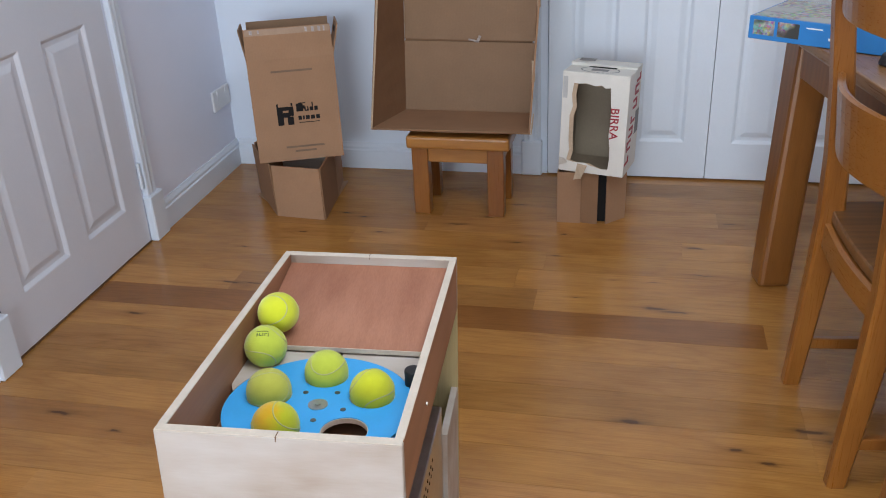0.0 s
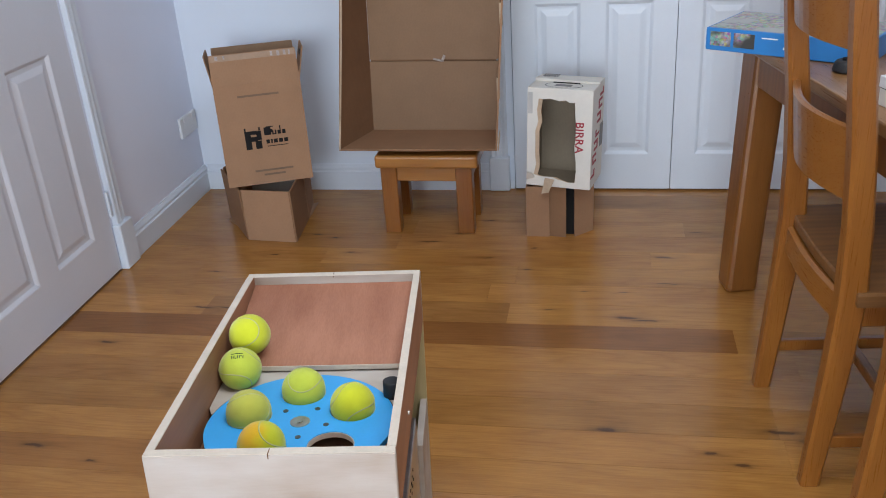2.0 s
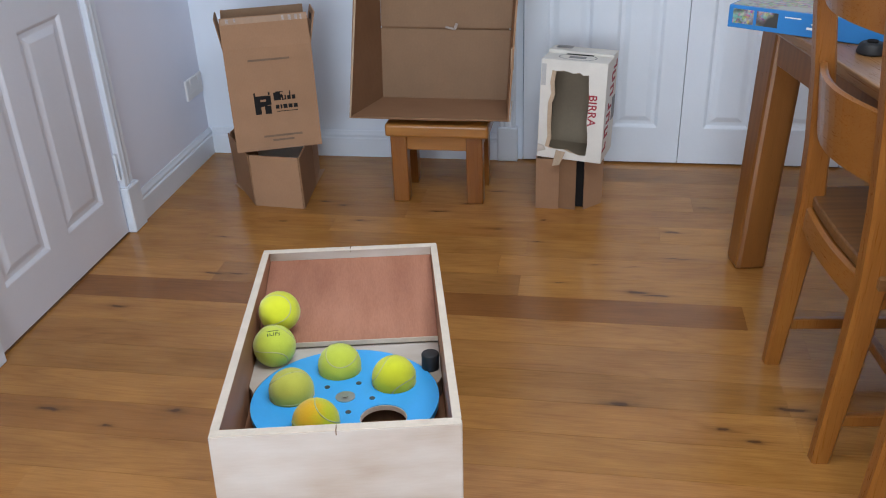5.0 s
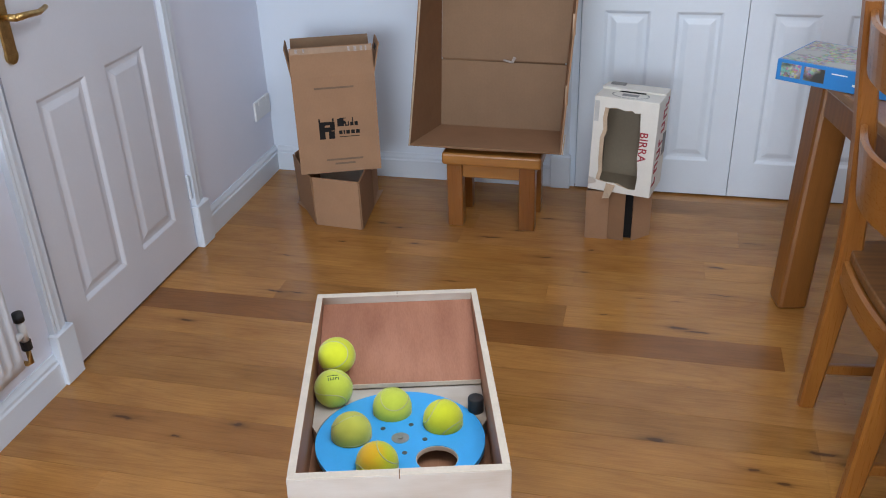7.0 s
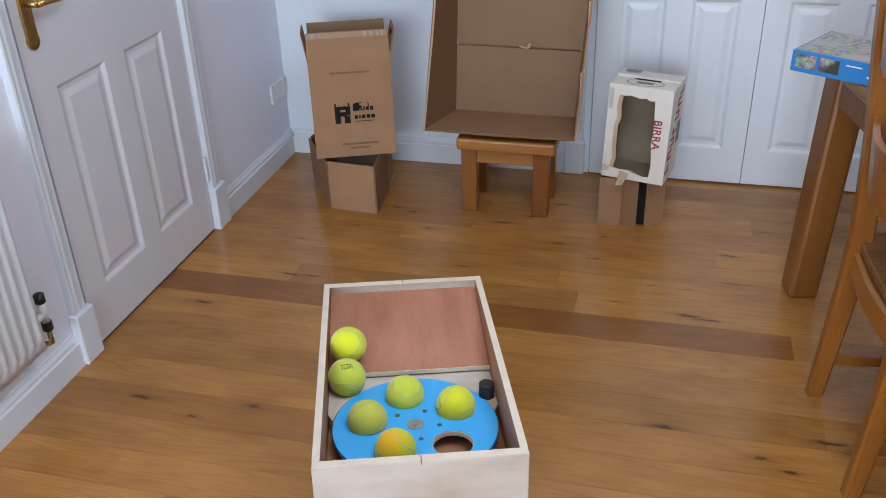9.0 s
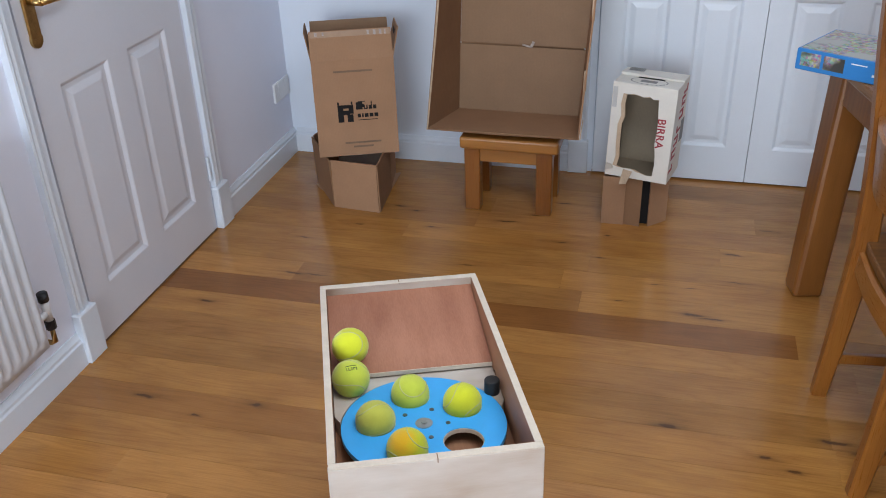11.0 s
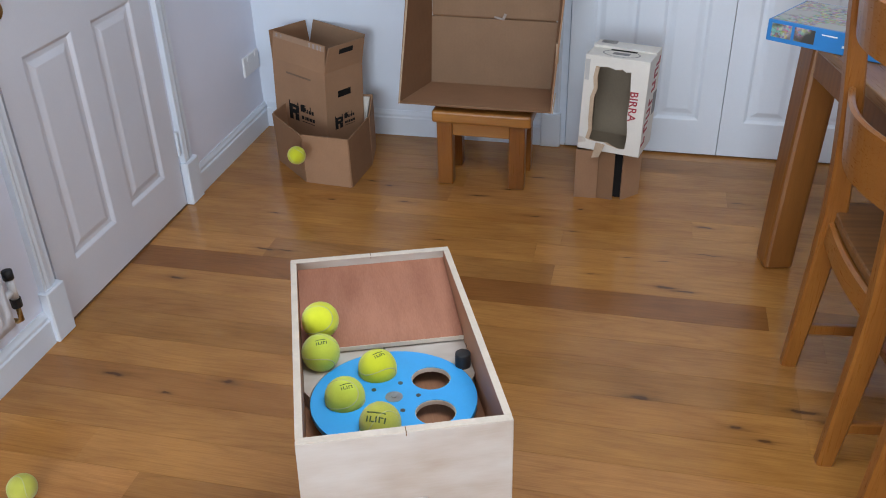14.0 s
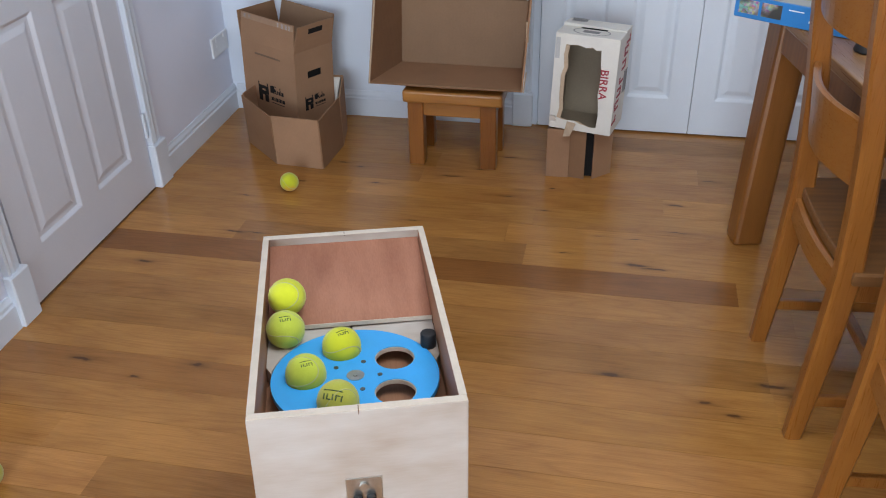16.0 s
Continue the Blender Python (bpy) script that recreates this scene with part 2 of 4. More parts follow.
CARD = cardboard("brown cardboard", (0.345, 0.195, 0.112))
# darkened for inner faces: the carton's inside shade is in the colour
CARDINSHADE = cardboard("shaded inner cardboard", (0.280, 0.172, 0.104))
# CARD darkened: shade put into turned-away faces, also a browner flap
CARDSHADE = cardboard("dark shaded cardboard", (0.255, 0.138, 0.074))
CARDEDGE = cardboard("torn cardboard edge", (0.50, 0.37, 0.26), 0.25)
CARDGREY = cardboard("greyish inner board", (0.27, 0.215, 0.155))
TAPE = plain("clear tape", (0.36, 0.225, 0.14), 0.5, var=0.1, scale=50)
# tape's highlight put into a paler, very glossy colour
GLINT = plain("glint-coloured tape", (0.42, 0.36, 0.33), 0.08, var=0.3, scale=90, bump=0.5)
CREAM = plain("cream printed card", (0.72, 0.685, 0.63), 0.5, var=0.05, scale=18)
YEL = felt("yellow felt", (0.66, 0.69, 0.035))
YEL2 = felt("green yellow felt", (0.58, 0.66, 0.075))
YEL3 = felt("faded felt", (0.53, 0.53, 0.085))
YEL4 = felt("orange stained felt", (0.58, 0.60, 0.03), (0.74, 0.42, 0.02))
SEAM = plain("ball seam", (0.47, 0.48, 0.20), 0.8, var=0.1)
BALLINK = plain("faded green ink", (0.05, 0.09, 0.03), 0.8, var=0.3, scale=200)
PUZBLUE = plain("blue carton", (0.025, 0.19, 0.50), 0.35, var=0.05)


def picture_material(name, pale):
    """A busy printed picture in many small colours."""
    n = Nodes(name)
    v = n.coord()
    cells = n.add("TexVoronoi", {"Vector": v, "Scale": 130.0})
    base = n.mix(n.ramp(n.noise(v, 70.0, 4.0), 0.35, 0.65), c4(0.02, 0.022, 0.02), c4(0.36, 0.33, 0.26))
    colour = n.mix(0.28, base, cells.outputs["Color"])
    # pale patches; on the lid they paint its glossy reflection into the print
    colour = n.mix(n.ramp(n.noise(v, 14.0, 2.0), 0.5, 0.62), colour, c4(pale, pale, pale * 0.95))
    return n.done(colour, 0.3)


# the lid's pale value holds its sheen, the strip's is plain print
PRINT = picture_material("lid picture and sheen", 0.36)
STRIP = picture_material("end picture", 0.05)


# ---------------- mesh helpers ----------------
def box(x0, x1, y0, y1, z0, z1, bev=0.0, m=None, seg=1):
    bm = bmesh.new()
    vs = [bm.verts.new((x, y, z)) for z in (z0, z1) for y in (y0, y1) for x in (x0, x1)]
    for q in ((0, 2, 3, 1), (4, 5, 7, 6), (0, 1, 5, 4), (2, 6, 7, 3), (0, 4, 6, 2), (1, 3, 7, 5)):
        bm.faces.new([vs[i] for i in q])
    if bev:
        bmesh.ops.bevel(bm, geom=bm.edges[:], offset=bev, segments=seg, affect="EDGES", profile=0.5)
    if m is not None:
        bm.transform(m)
    return bm


def hull(corners, bev=0.0, seg=1):
    """A six-sided block from eight corners: the lower four, then the upper four, both in one turn."""
    bm = bmesh.new()
    vs = [bm.verts.new(c) for c in corners]
    for q in ((3, 2, 1, 0), (4, 5, 6, 7), (0, 1, 5, 4), (1, 2, 6, 5), (2, 3, 7, 6), (3, 0, 4, 7)):
        bm.faces.new([vs[i] for i in q])
    bmesh.ops.recalc_face_normals(bm, faces=bm.faces[:])
    if bev:
        bmesh.ops.bevel(bm, geom=bm.edges[:], offset=bev, segments=seg, affect="EDGES", profile=0.5)
    return bm


def cyl(r, z0, z1, seg=24, m=None, r2=None, bev=0.0):
    bm = bmesh.new()
    bmesh.ops.create_cone(bm, cap_ends=True, segments=seg, radius1=r, radius2=r if r2 is None else r2, depth=z1 - z0)
    bm.transform(Matrix.Translation((0, 0, (z0 + z1) / 2)))
    if bev:
        bmesh.ops.bevel(bm, geom=[e for e in bm.edges if abs(e.verts[0].co.z - e.verts[1].co.z) < 1e-6], offset=bev, segments=2, affect="EDGES", profile=0.5)
    if m is not None:
        bm.transform(m)
    return bm


def join(*parts):
    out = bmesh.new()
    for p in parts:
        me = bpy.data.meshes.new("tmp")
        p.to_mesh(me)
        p.free()
        out.from_mesh(me)
        bpy.data.meshes.remove(me)
    return out


def tube(points, r, seg=8, taper=None, m=None):
    """A round bar along points."""
    bm = bmesh.new()
    pts = [Vector(p) for p in points]
    rings = []
    for i, p in enumerate(pts):
        d = (pts[min(i + 1, len(pts) - 1)] - pts[max(i - 1, 0)]).normalized()
        q = d.to_track_quat("Z", "Y")
        rr = r * (taper[i] if taper else 1)
        rings.append([bm.verts.new(p + q @ Vector((rr * math.cos(a), rr * math.sin(a), 0))) for a in (2 * math.pi * k / seg for k in range(seg))])
    for a, b in zip(rings, rings[1:]):
        for k in range(seg):
            bm.faces.new((a[k], a[(k + 1) % seg], b[(k + 1) % seg], b[k]))
    bm.faces.new(rings[0][::-1])
    bm.faces.new(rings[-1])
    if m is not None:
        bm.transform(m)
    return bm


def sweep(sections):
    """A solid through cross-sections, each a list of as many points."""
    bm = bmesh.new()
    rings = [[bm.verts.new(p) for p in s] for s in sections]
    k = len(rings[0])
    for a, b in zip(rings, rings[1:]):
        for i in range(k):
            bm.faces.new((a[i], a[(i + 1) % k], b[(i + 1) % k], b[i]))
    bm.faces.new(rings[0][::-1])
    bm.faces.new(rings[-1])
    bmesh.ops.recalc_face_normals(bm, faces=bm.faces[:])
    return bm


def mesh_of(name, bm, material, smooth=False):
    me = bpy.data.meshes.new(name)
    bmesh.ops.recalc_face_normals(bm, faces=bm.faces[:])
    bm.to_mesh(me)
    bm.free()
    me.materials.append(material)
    if smooth:
        for p in me.polygons:
            p.use_smooth = True
    return me


def part(name, bm, material, parent, label="", smooth=False):
    ob = new(name, mesh_of(name, bm, material, smooth))
    ob.parent = parent
    if label:
        tagged(ob, label)
    return ob


def solid(name, bm, material, label, category, kind="", group="", smooth=False):
    return tagged(new(name, mesh_of(name, bm, material, smooth)), label, category, group, kind)


def empty(name, m, label, category, group="", kind=""):
    ob = new(name)
    ob.empty_display_size = 0.05
    ob.matrix_world = m
    return tagged(ob, label, category, group, kind)


def rings(u0, u1, v0, v1, profile, put):
    """A moulded panel: nested rectangles, each inset and set back as the profile says."""
    bm = bmesh.new()
    loops = []
    for inset, depth in profile:
        loops.append([bm.verts.new(put(u, v, depth)) for u, v in ((u0 + inset, v0 + inset), (u1 - inset, v0 + inset), (u1 - inset, v1 - inset), (u0 + inset, v1 - inset))])
    for a, b in zip(loops, loops[1:]):
        for k in range(4):
            bm.faces.new((a[k], a[(k + 1) % 4], b[(k + 1) % 4], b[k]))
    bm.faces.new(loops[-1])
    return bm


# ---------------- room ----------------
XR, YB, HIGH = 4.30, -6.95, 2.40
LX, BY = 0.015, -0.015  # faces of the side wall and the end wall
D0, D1, DTOP = -0.783, -1.546, 1.985  # side door opening
E0, E1 = 1.318, 2.512  # end cupboard doors


def room():
    w = [box(-0.12, LX, D0, 0.12, 0, HIGH), box(-0.12, LX, D1, D0, DTOP, HIGH), box(-0.12, LX, YB, D1, 0, HIGH)]
    solid("wall_west", join(*w), SIDEWALL, "plain pale lilac-grey painted plaster wall", "wall", "structure")
    w = [box(LX, E0, BY, 0.12, 0, HIGH), box(E0, E1, BY, 0.12, DTOP, HIGH), box(E1, XR + 0.12, BY, 0.12, 0, HIGH)]
    solid("wall_north", join(*w), WALL, "plain cool white painted plaster wall", "wall", "structure")
    solid("wall_east", box(XR, XR + 0.12, YB, BY, 0, HIGH), FARWALL, "plain stone-coloured painted wall", "wall", "structure")
    w = [box(-0.12, 0.10, YB - 0.12, YB, 0, HIGH), box(2.30, XR + 0.12, YB - 0.12, YB, 0, HIGH), box(0.10, 2.30, YB - 0.12, YB, 2.35, HIGH), box(0.10, 2.30, YB - 0.12, YB, 0, 0.30)]
    solid("wall_south", join(*w), FARWALL, "plain stone-coloured painted wall with a wide garden opening", "wall", "structure")
    # the ceiling leaves an added, unseen gap for the overhead fill
    x0, x1, y0, y1 = FILL_OPENING
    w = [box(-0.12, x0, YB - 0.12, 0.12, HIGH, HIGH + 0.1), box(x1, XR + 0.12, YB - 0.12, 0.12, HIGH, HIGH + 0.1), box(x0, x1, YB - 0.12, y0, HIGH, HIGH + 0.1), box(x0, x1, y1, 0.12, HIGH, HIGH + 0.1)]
    solid("ceiling", join(*w), CEIL, "plain white flat ceiling with an added opening for overhead fill", "ceiling", "structure")


def skirting(name, bms, label):
    solid(name, join(*bms), GLOSS, label, "skirting board", "structure")


def skirt_run(horizontal, a, b, face):
    """A moulded skirting board: a flat face, a step and a rounded top."""
    prof = [(0.0, 0.0), (0.018, 0.0), (0.018, 0.076), (0.013, 0.081), (0.013, 0.090), (0.007, 0.099), (0.004, 0.106), (0.0, 0.106)]
    if horizontal:
        return sweep([[(x, face - d, z) for d, z in prof] for x in (a, b)])
    return sweep([[(face + d, y, z) for d, z in prof] for y in (a, b)])


def architrave(horizontal, at0, at1, face, z0, z1, flip=False):
    """An upright moulded casing."""
    prof = [(0, 0), (0, 0.010), (0.12, 0.016), (0.30, 0.013), (0.42, 0.019), (0.62, 0.021), (0.75, 0.017), (0.9, 0.022), (1, 0.020), (1, 0)]
    def pt(u, d, z):
        u = 1 - u if flip else u
        c = at0 + (at1 - at0) * u
        return (c, face - d, z) if horizontal else (face + d, c, z)
    return sweep([[pt(u, d, z) for u, d in prof] for z in (z0, z1)])


def trims():
    skirting("baseboard_north", [skirt_run(True, LX + 0.018, 1.222, BY)], "white gloss moulded skirting board along the end wall")
    skirting("baseboard_north_2", [skirt_run(True, 2.61, XR, BY)], "white gloss moulded skirting board beside the cupboard")
    skirting("baseboard_west", [skirt_run(False, BY, -0.690, LX)], "white gloss moulded skirting board beyond the door")
    skirting("baseboard_west_2", [skirt_run(False, -1.628, YB, LX)], "white gloss moulded skirting board under the radiator")
    for name, a, b, flip in (("trim_west_1", -0.700, -0.768, False), ("trim_west_2", -1.618, -1.556, True)):
        t = empty(name, Matrix.Identity(4), "white gloss moulded door casing on a plinth block", "door casing", kind="structure")
        part("casing", architrave(False, a, b, LX, 0.165, DTOP + 0.07, flip), GLOSS, t)
        lo, hi = min(a, b), max(a, b)
        part("plinth", box(LX, LX + 0.031, lo - 0.010, hi + 0.010, 0, 0.165, 0.004), GLOSS, t)
    for name, a, b in (("trim_north_1", 1.228, 1.292), ("trim_north_2", 2.538, 2.602)):
        t = empty(name, Matrix.Identity(4), "white gloss moulded cupboard casing on a plinth block", "door casing", kind="structure")
        part("casing", architrave(True, b, a, BY, 0.14, DTOP + 0.07), GLOSS, t)
        part("plinth", box(a - 0.008, b + 0.008, BY - 0.030, BY, 0, 0.14, 0.004), GLOSS, t)
    solid("trim_north_3", box(1.22, 2.61, BY - 0.021, BY, DTOP + 0.005, DTOP + 0.07, 0.003), GLOSS, "white casing across the cupboard doors' top", "door casing", "structure")
    solid("trim_west_3", box(LX, LX + 0.021, -1.62, -0.698, DTOP + 0.005, DTOP + 0.07, 0.003), GLOSS, "white casing across the door's top", "door casing", "structure")


PROFILE = [(0.0, 0.0), (0.004, -0.002), (0.012, -0.009), (0.020, -0.0095), (0.026, -0.009), (0.044, -0.0025), (0.048, -0.002)]


def panel_door(name, width, cols, rows, put, material, label):
    """A moulded door: stiles and rails as one leaf, and each sunk panel a part."""
    d = empty(name, Matrix.Identity(4), label, "door", kind="structure")
    bms = []
    def slab(u0, u1, v0, v1):
        pts = [put(u, v, e) for e in (-0.038, 0.0) for u, v in ((u0, v0), (u1, v0), (u1, v1), (u0, v1))]
        bms.append(hull(pts))
    edges = [0.0] + [c for pair in cols for c in pair] + [width]
    for a, b in zip(edges[::2], edges[1::2]):
        slab(a, b, 0.008, 1.975)
    for ca, cb in cols:
        levels = [0.008] + [r for pair in rows for r in pair] + [1.975]
        for a, b in zip(levels[::2], levels[1::2]):
            slab(ca, cb, a, b)
    part("leaf", join(*bms), material, d)
    for ca, cb in cols:
        for ra, rb in rows:
            part("panel", rings(ca, cb, ra, rb, PROFILE, put), material, d)
    return d


def doors():
    west = lambda u, v, e: (0.020 + e, D0 - 0.004 - u, v)
    d = panel_door("door_1", 0.755, [(0.106, 0.326), (0.426, 0.652)], [(0.164, 0.782), (1.055, 1.60), (1.69, 1.87)], west, DOORPAINT, "closed white six-panel interior door with a brass lever handle")
    h = part("handle_plate", join(box(0.020, 0.028, -1.511, -1.467, 0.917, 1.053, 0.003), cyl(0.022, 0, 0.0075, 24, pose(0.020, -1.489, 0.917, 0, 90, 0)), cyl(0.022, 0, 0.0075, 24, pose(0.020, -1.489, 1.053, 0, 90, 0))), BRASS, d, "aged brass lever plate")
    part("lever", join(tube([(0.028, -1.489, 1.012), (0.066, -1.489, 1.012)], 0.009, 10), tube([(0.064, -1.489, 1.012), (0.068, -1.45, 1.011), (0.066, -1.40, 1.006), (0.062, -1.365, 1.012)], 0.0085, 10, [1.1, 1.0, 0.9, 0.75])), BRASS, h, "", True)
    for z in (0.20, 1.75):
        part("hinge", cyl(0.006, z, z + 0.09, 10, Matrix.Translation((0.026, D0 + 0.001, 0))), GLOSS, d)
    lining = [box(-0.06, 0.012, D0, D0 + 0.012, 0, DTOP), box(-0.06, 0.012, D1 - 0.012, D1, 0, DTOP)]
    solid("trim_west_4", join(*lining), GLOSS, "white painted door lining", "door lining", "structure")
    solid("trim_west_5", box(-0.12, 0.02, D1, D0, 0.0, 0.004), SUBFLOOR, "dark gap and threshold under the door", "threshold", "structure")
    for name, x0 in (("door_2", 1.322), ("door_3", 1.9145)):
        put = lambda u, v, e, x0=x0: (x0 + u, -0.030 - e, v)
        panel_door(name, 0.590, [(0.082, 0.250), (0.339, 0.507)], [(0.148, 0.722), (0.93, 1.52), (1.62, 1.86)], put, GLOSS, "closed white moulded cupboard door, one of a pair")
    solid("trim_north_4", box(E0, E1, -0.02, 0.10, 0.0, 0.005), SUBFLOOR, "dark threshold under the cupboard doors", "threshold", "structure")


def wall_socket():
    s = empty("wall_socket", Matrix.Identity(4), "white plastic double wall socket low on the side wall", "socket")
    part("faceplate", box(LX, LX + 0.010, -0.172, -0.026, 0.266, 0.348, 0.003), PLASTIC, s)
    for y in (-0.135, -0.063):
        part("switch", box(LX + 0.010, LX + 0.014, y - 0.006, y + 0.006, 0.325, 0.345, 0.001), PLASTIC, s)
        part("pin_slots", join(box(LX + 0.010, LX + 0.0108, y - 0.003, y + 0.003, 0.306, 0.317), box(LX + 0.010, LX + 0.0108, y - 0.014, y - 0.008, 0.288, 0.292), box(LX + 0.010, LX + 0.0108, y + 0.008, y + 0.014, 0.288, 0.292)), PLASTIC, s)


def radiator():
    r = empty("radiator", Matrix.Identity(4), "white ribbed panel radiator hung on the side wall", "radiator")
    y, end = -1.806, -2.85
    n = 160
    front = []
    for i in range(n + 1):
        yy = y + (end - y) * i / n
        k = ((y - yy) % 0.0333) / 0.0333
        out = 0.010 * max(0.0, min(1.0, 3.2 * min(k, 1 - k) - 0.25))
        front.append((yy, out))
    bm = bmesh.new()
    cols = []
    for yy, out in front:
        cols.append([bm.verts.new(p) for p in ((0.072, yy, 0.190), (0.084, yy, 0.193), (0.084, yy, 0.217), (0.084 + out, yy, 0.235), (0.084 + out, yy, 0.71), (0.084, yy, 0.73), (0.072, yy, 0.75))])
    for a, b in zip(cols, cols[1:]):
        for k in range(6):
            bm.faces.new((a[k], b[k], b[k + 1], a[k + 1]))
    part("front_panel", bm, RADIATOR, r, "", True)
    part("body", box(0.045, 0.072, end, y, 0.190, 0.75, 0.006), RADIATOR, r)
    part("bracket", box(LX, 0.045, -1.93, -1.90, 0.25, 0.60), RADIATOR, r)
    v = part("valve", join(cyl(0.011, 0, 0.06, 12, pose(0.058, -1.754, 0.240)), cyl(0.010, 0, 0.045, 12, pose(0.058, -1.762, 0.262, 90, 0, 0))), PLASTIC, r, "white radiator valve", True)
    part("cap", cyl(0.014, 0.0, 0.024, 14, pose(0.058, -1.754, 0.300)), BLACK, v, "", True)
    part("pipe", tube([(LX, -1.754, 0.165), (0.045, -1.754, 0.165), (0.058, -1.754, 0.172), (0.058, -1.754, 0.218)], 0.0075, 10), BRASS, r, "copper pipe", True)
    part("lower_nut", cyl(0.014, 0.0, 0.026, 8, pose(0.058, -1.754, 0.214)), BLACK, r)


room()
trims()
doors()
wall_socket()
radiator()


# ---------------- stool and large carton ----------------
def stool():
    s = empty("stool", pose(1.055, -0.342, 0, 0, 0, -0.8), "small honey oak stool with square legs under a carton", "stool")
    part("top", box(-0.182, 0.182, -0.125, 0.125, 0.253, 0.300, 0.010, seg=3), STOOLWOOD, s)
    for x in (-0.139, 0.129):
        for y in (-0.082, 0.082):
            part("leg", box(x - 0.029, x + 0.029, y - 0.024, y + 0.024, 0, 0.253, 0.003), CHAIRWOOD, s)
    for y in (-0.088, 0.088):
        part("apron", box(-0.110, 0.110, y - 0.010, y + 0.010, 0.198, 0.253, 0.002), STOOLWOOD, s)
    for x in (-0.142, 0.142):
        part("apron", box(x - 0.010, x + 0.010, -0.058, 0.058, 0.198, 0.253, 0.002), STOOLWOOD, s)


def sheet(corners, thick):
    """A board of some thickness over four corners."""
    a, b, c, d = [Vector(p) for p in corners]
    nrm = (b - a).cross(d - a).normalized() * thick
    return hull([a, b, c, d, a + nrm, b + nrm, c + nrm, d + nrm])


def large_carton():
    c = empty("large_carton", Matrix.Identity(4), "large open brown cardboard carton lying on its side on the stool", "cardboard box")
    z, top, lean = 0.3035, 1.06, 0.085
    fl, fr, bl, br = (0.757, -0.468), (1.300, -0.474), (0.812, -0.205), (1.272, -0.215)
    up = lambda p, s=1.0: (p[0] + lean * s, p[1], top)
    lo = lambda p, zz=z: (p[0], p[1], zz)
    part("bottom", sheet([lo(bl, z + 0.002), lo(br, z + 0.002), lo(fr, z + 0.018), lo(fl, z + 0.018)][::-1], 0.006), CARD, c)
    def wall(p, q, sp, sq, th):
        secs = []
        for k in range(13):
            f = k / 12
            zz = z + (top - z) * f
            za = zz + 0.018 * (1 - f)
            a, b = (p[0] + lean * sp * f, p[1], za), (q[0] + lean * sq * f, q[1], zz)
            secs.append([a, b, (b[0] + th, b[1], zz), (a[0] + th, a[1], za)])
        return sweep(secs)
    # left inner wall has shade in its colour, the right wall is plain
    part("left_wall", wall(fl, bl, 1.0, 0.35, -0.006), CARDSHADE, c)
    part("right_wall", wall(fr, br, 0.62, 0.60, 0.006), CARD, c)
    zs = 0.568
    k = (zs - z) / (top - z)
    ml, mr = (bl[0] + lean * 0.35 * k, bl[1], zs), (br[0] + lean * 0.60 * k, br[1], zs - 0.004)
    # both back flaps carry the inside's shade in their colour
    part("back_flap", sheet([lo(bl), ml, mr, lo(br)], 0.006), CARDINSHADE, c, "lower back flap")
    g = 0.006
    part("back_flap", sheet([(ml[0], ml[1] + 0.004, ml[2] + g), (up(bl, 0.35)[0], bl[1] + 0.004, top), (up(br, 0.60)[0], br[1] + 0.004, top), (mr[0], mr[1] + 0.004, mr[2] + g)], 0.006), CARDINSHADE, c, "upper back flap")
    # backing strip added so that the seam reads dark
    part("seam_backing", box(bl[0] + 0.012, br[0] + 0.010, bl[1] + 0.008, bl[1] + 0.011, zs - 0.030, zs + 0.040), CARDSHADE, c, "dark strip added behind the flap seam")
    part("top_wall", sheet([up(fl), up(fr, 0.62), up(br, 0.60), up(bl, 0.35)], 0.006), CARD, c)
    # worn pale edge of the cut front; the bottom edge takes its shadow's dark colour
    part("cut_edge", tube([(fl[0] - 0.002, fl[1] - 0.001, z + 0.022), (fl[0] + lean * 0.5, fl[1], (z + top) / 2), up(fl)], 0.0035, 6), CARDEDGE, c)
    part("cut_edge", tube([lo(fl, z + 0.022), ((fl[0] + fr[0]) / 2, -0.473, z + 0.019), lo(fr, z + 0.022)], 0.0028, 6), CARDSHADE, c)
    tm = Matrix.Translation((1.078, -0.2205, 0.572))
    # tape pieces sized and coloured as the glint on them
    part("tape", box(-0.020, 0.014, -0.0005, 0.0005, -0.003, 0.004, m=tm @ pose(0, 0, 0, 6, 14, 0)), GLINT, c, "crumpled clear tape across the flap seam, coloured as its glint")
    part("tape", box(-0.003, 0.007, -0.0005, 0.0005, -0.004, 0.022, m=tm @ pose(0.012, 0, 0, 14, 24, 8)), GLINT, c)
    for zz in (0.74, 0.50):
        part("torn_mark", box(fr[0] + 0.62 * lean * (zz - z) / (top - z) - 0.002, fr[0] + 0.62 * lean * (zz - z) / (top - z) + 0.007, fr[1] + 0.004, fr[1] + 0.016, zz, zz + 0.07), CARDEDGE, c, "pale torn paper strip")
    part("torn_mark", sheet([(1.3075, -0.475, 0.322), (1.3050, -0.43, 0.320), (1.3110, -0.43, 0.38), (1.3105, -0.475, 0.36)], 0.003), CARDEDGE, c, "scuffed paper corner")


stool()
large_carton()


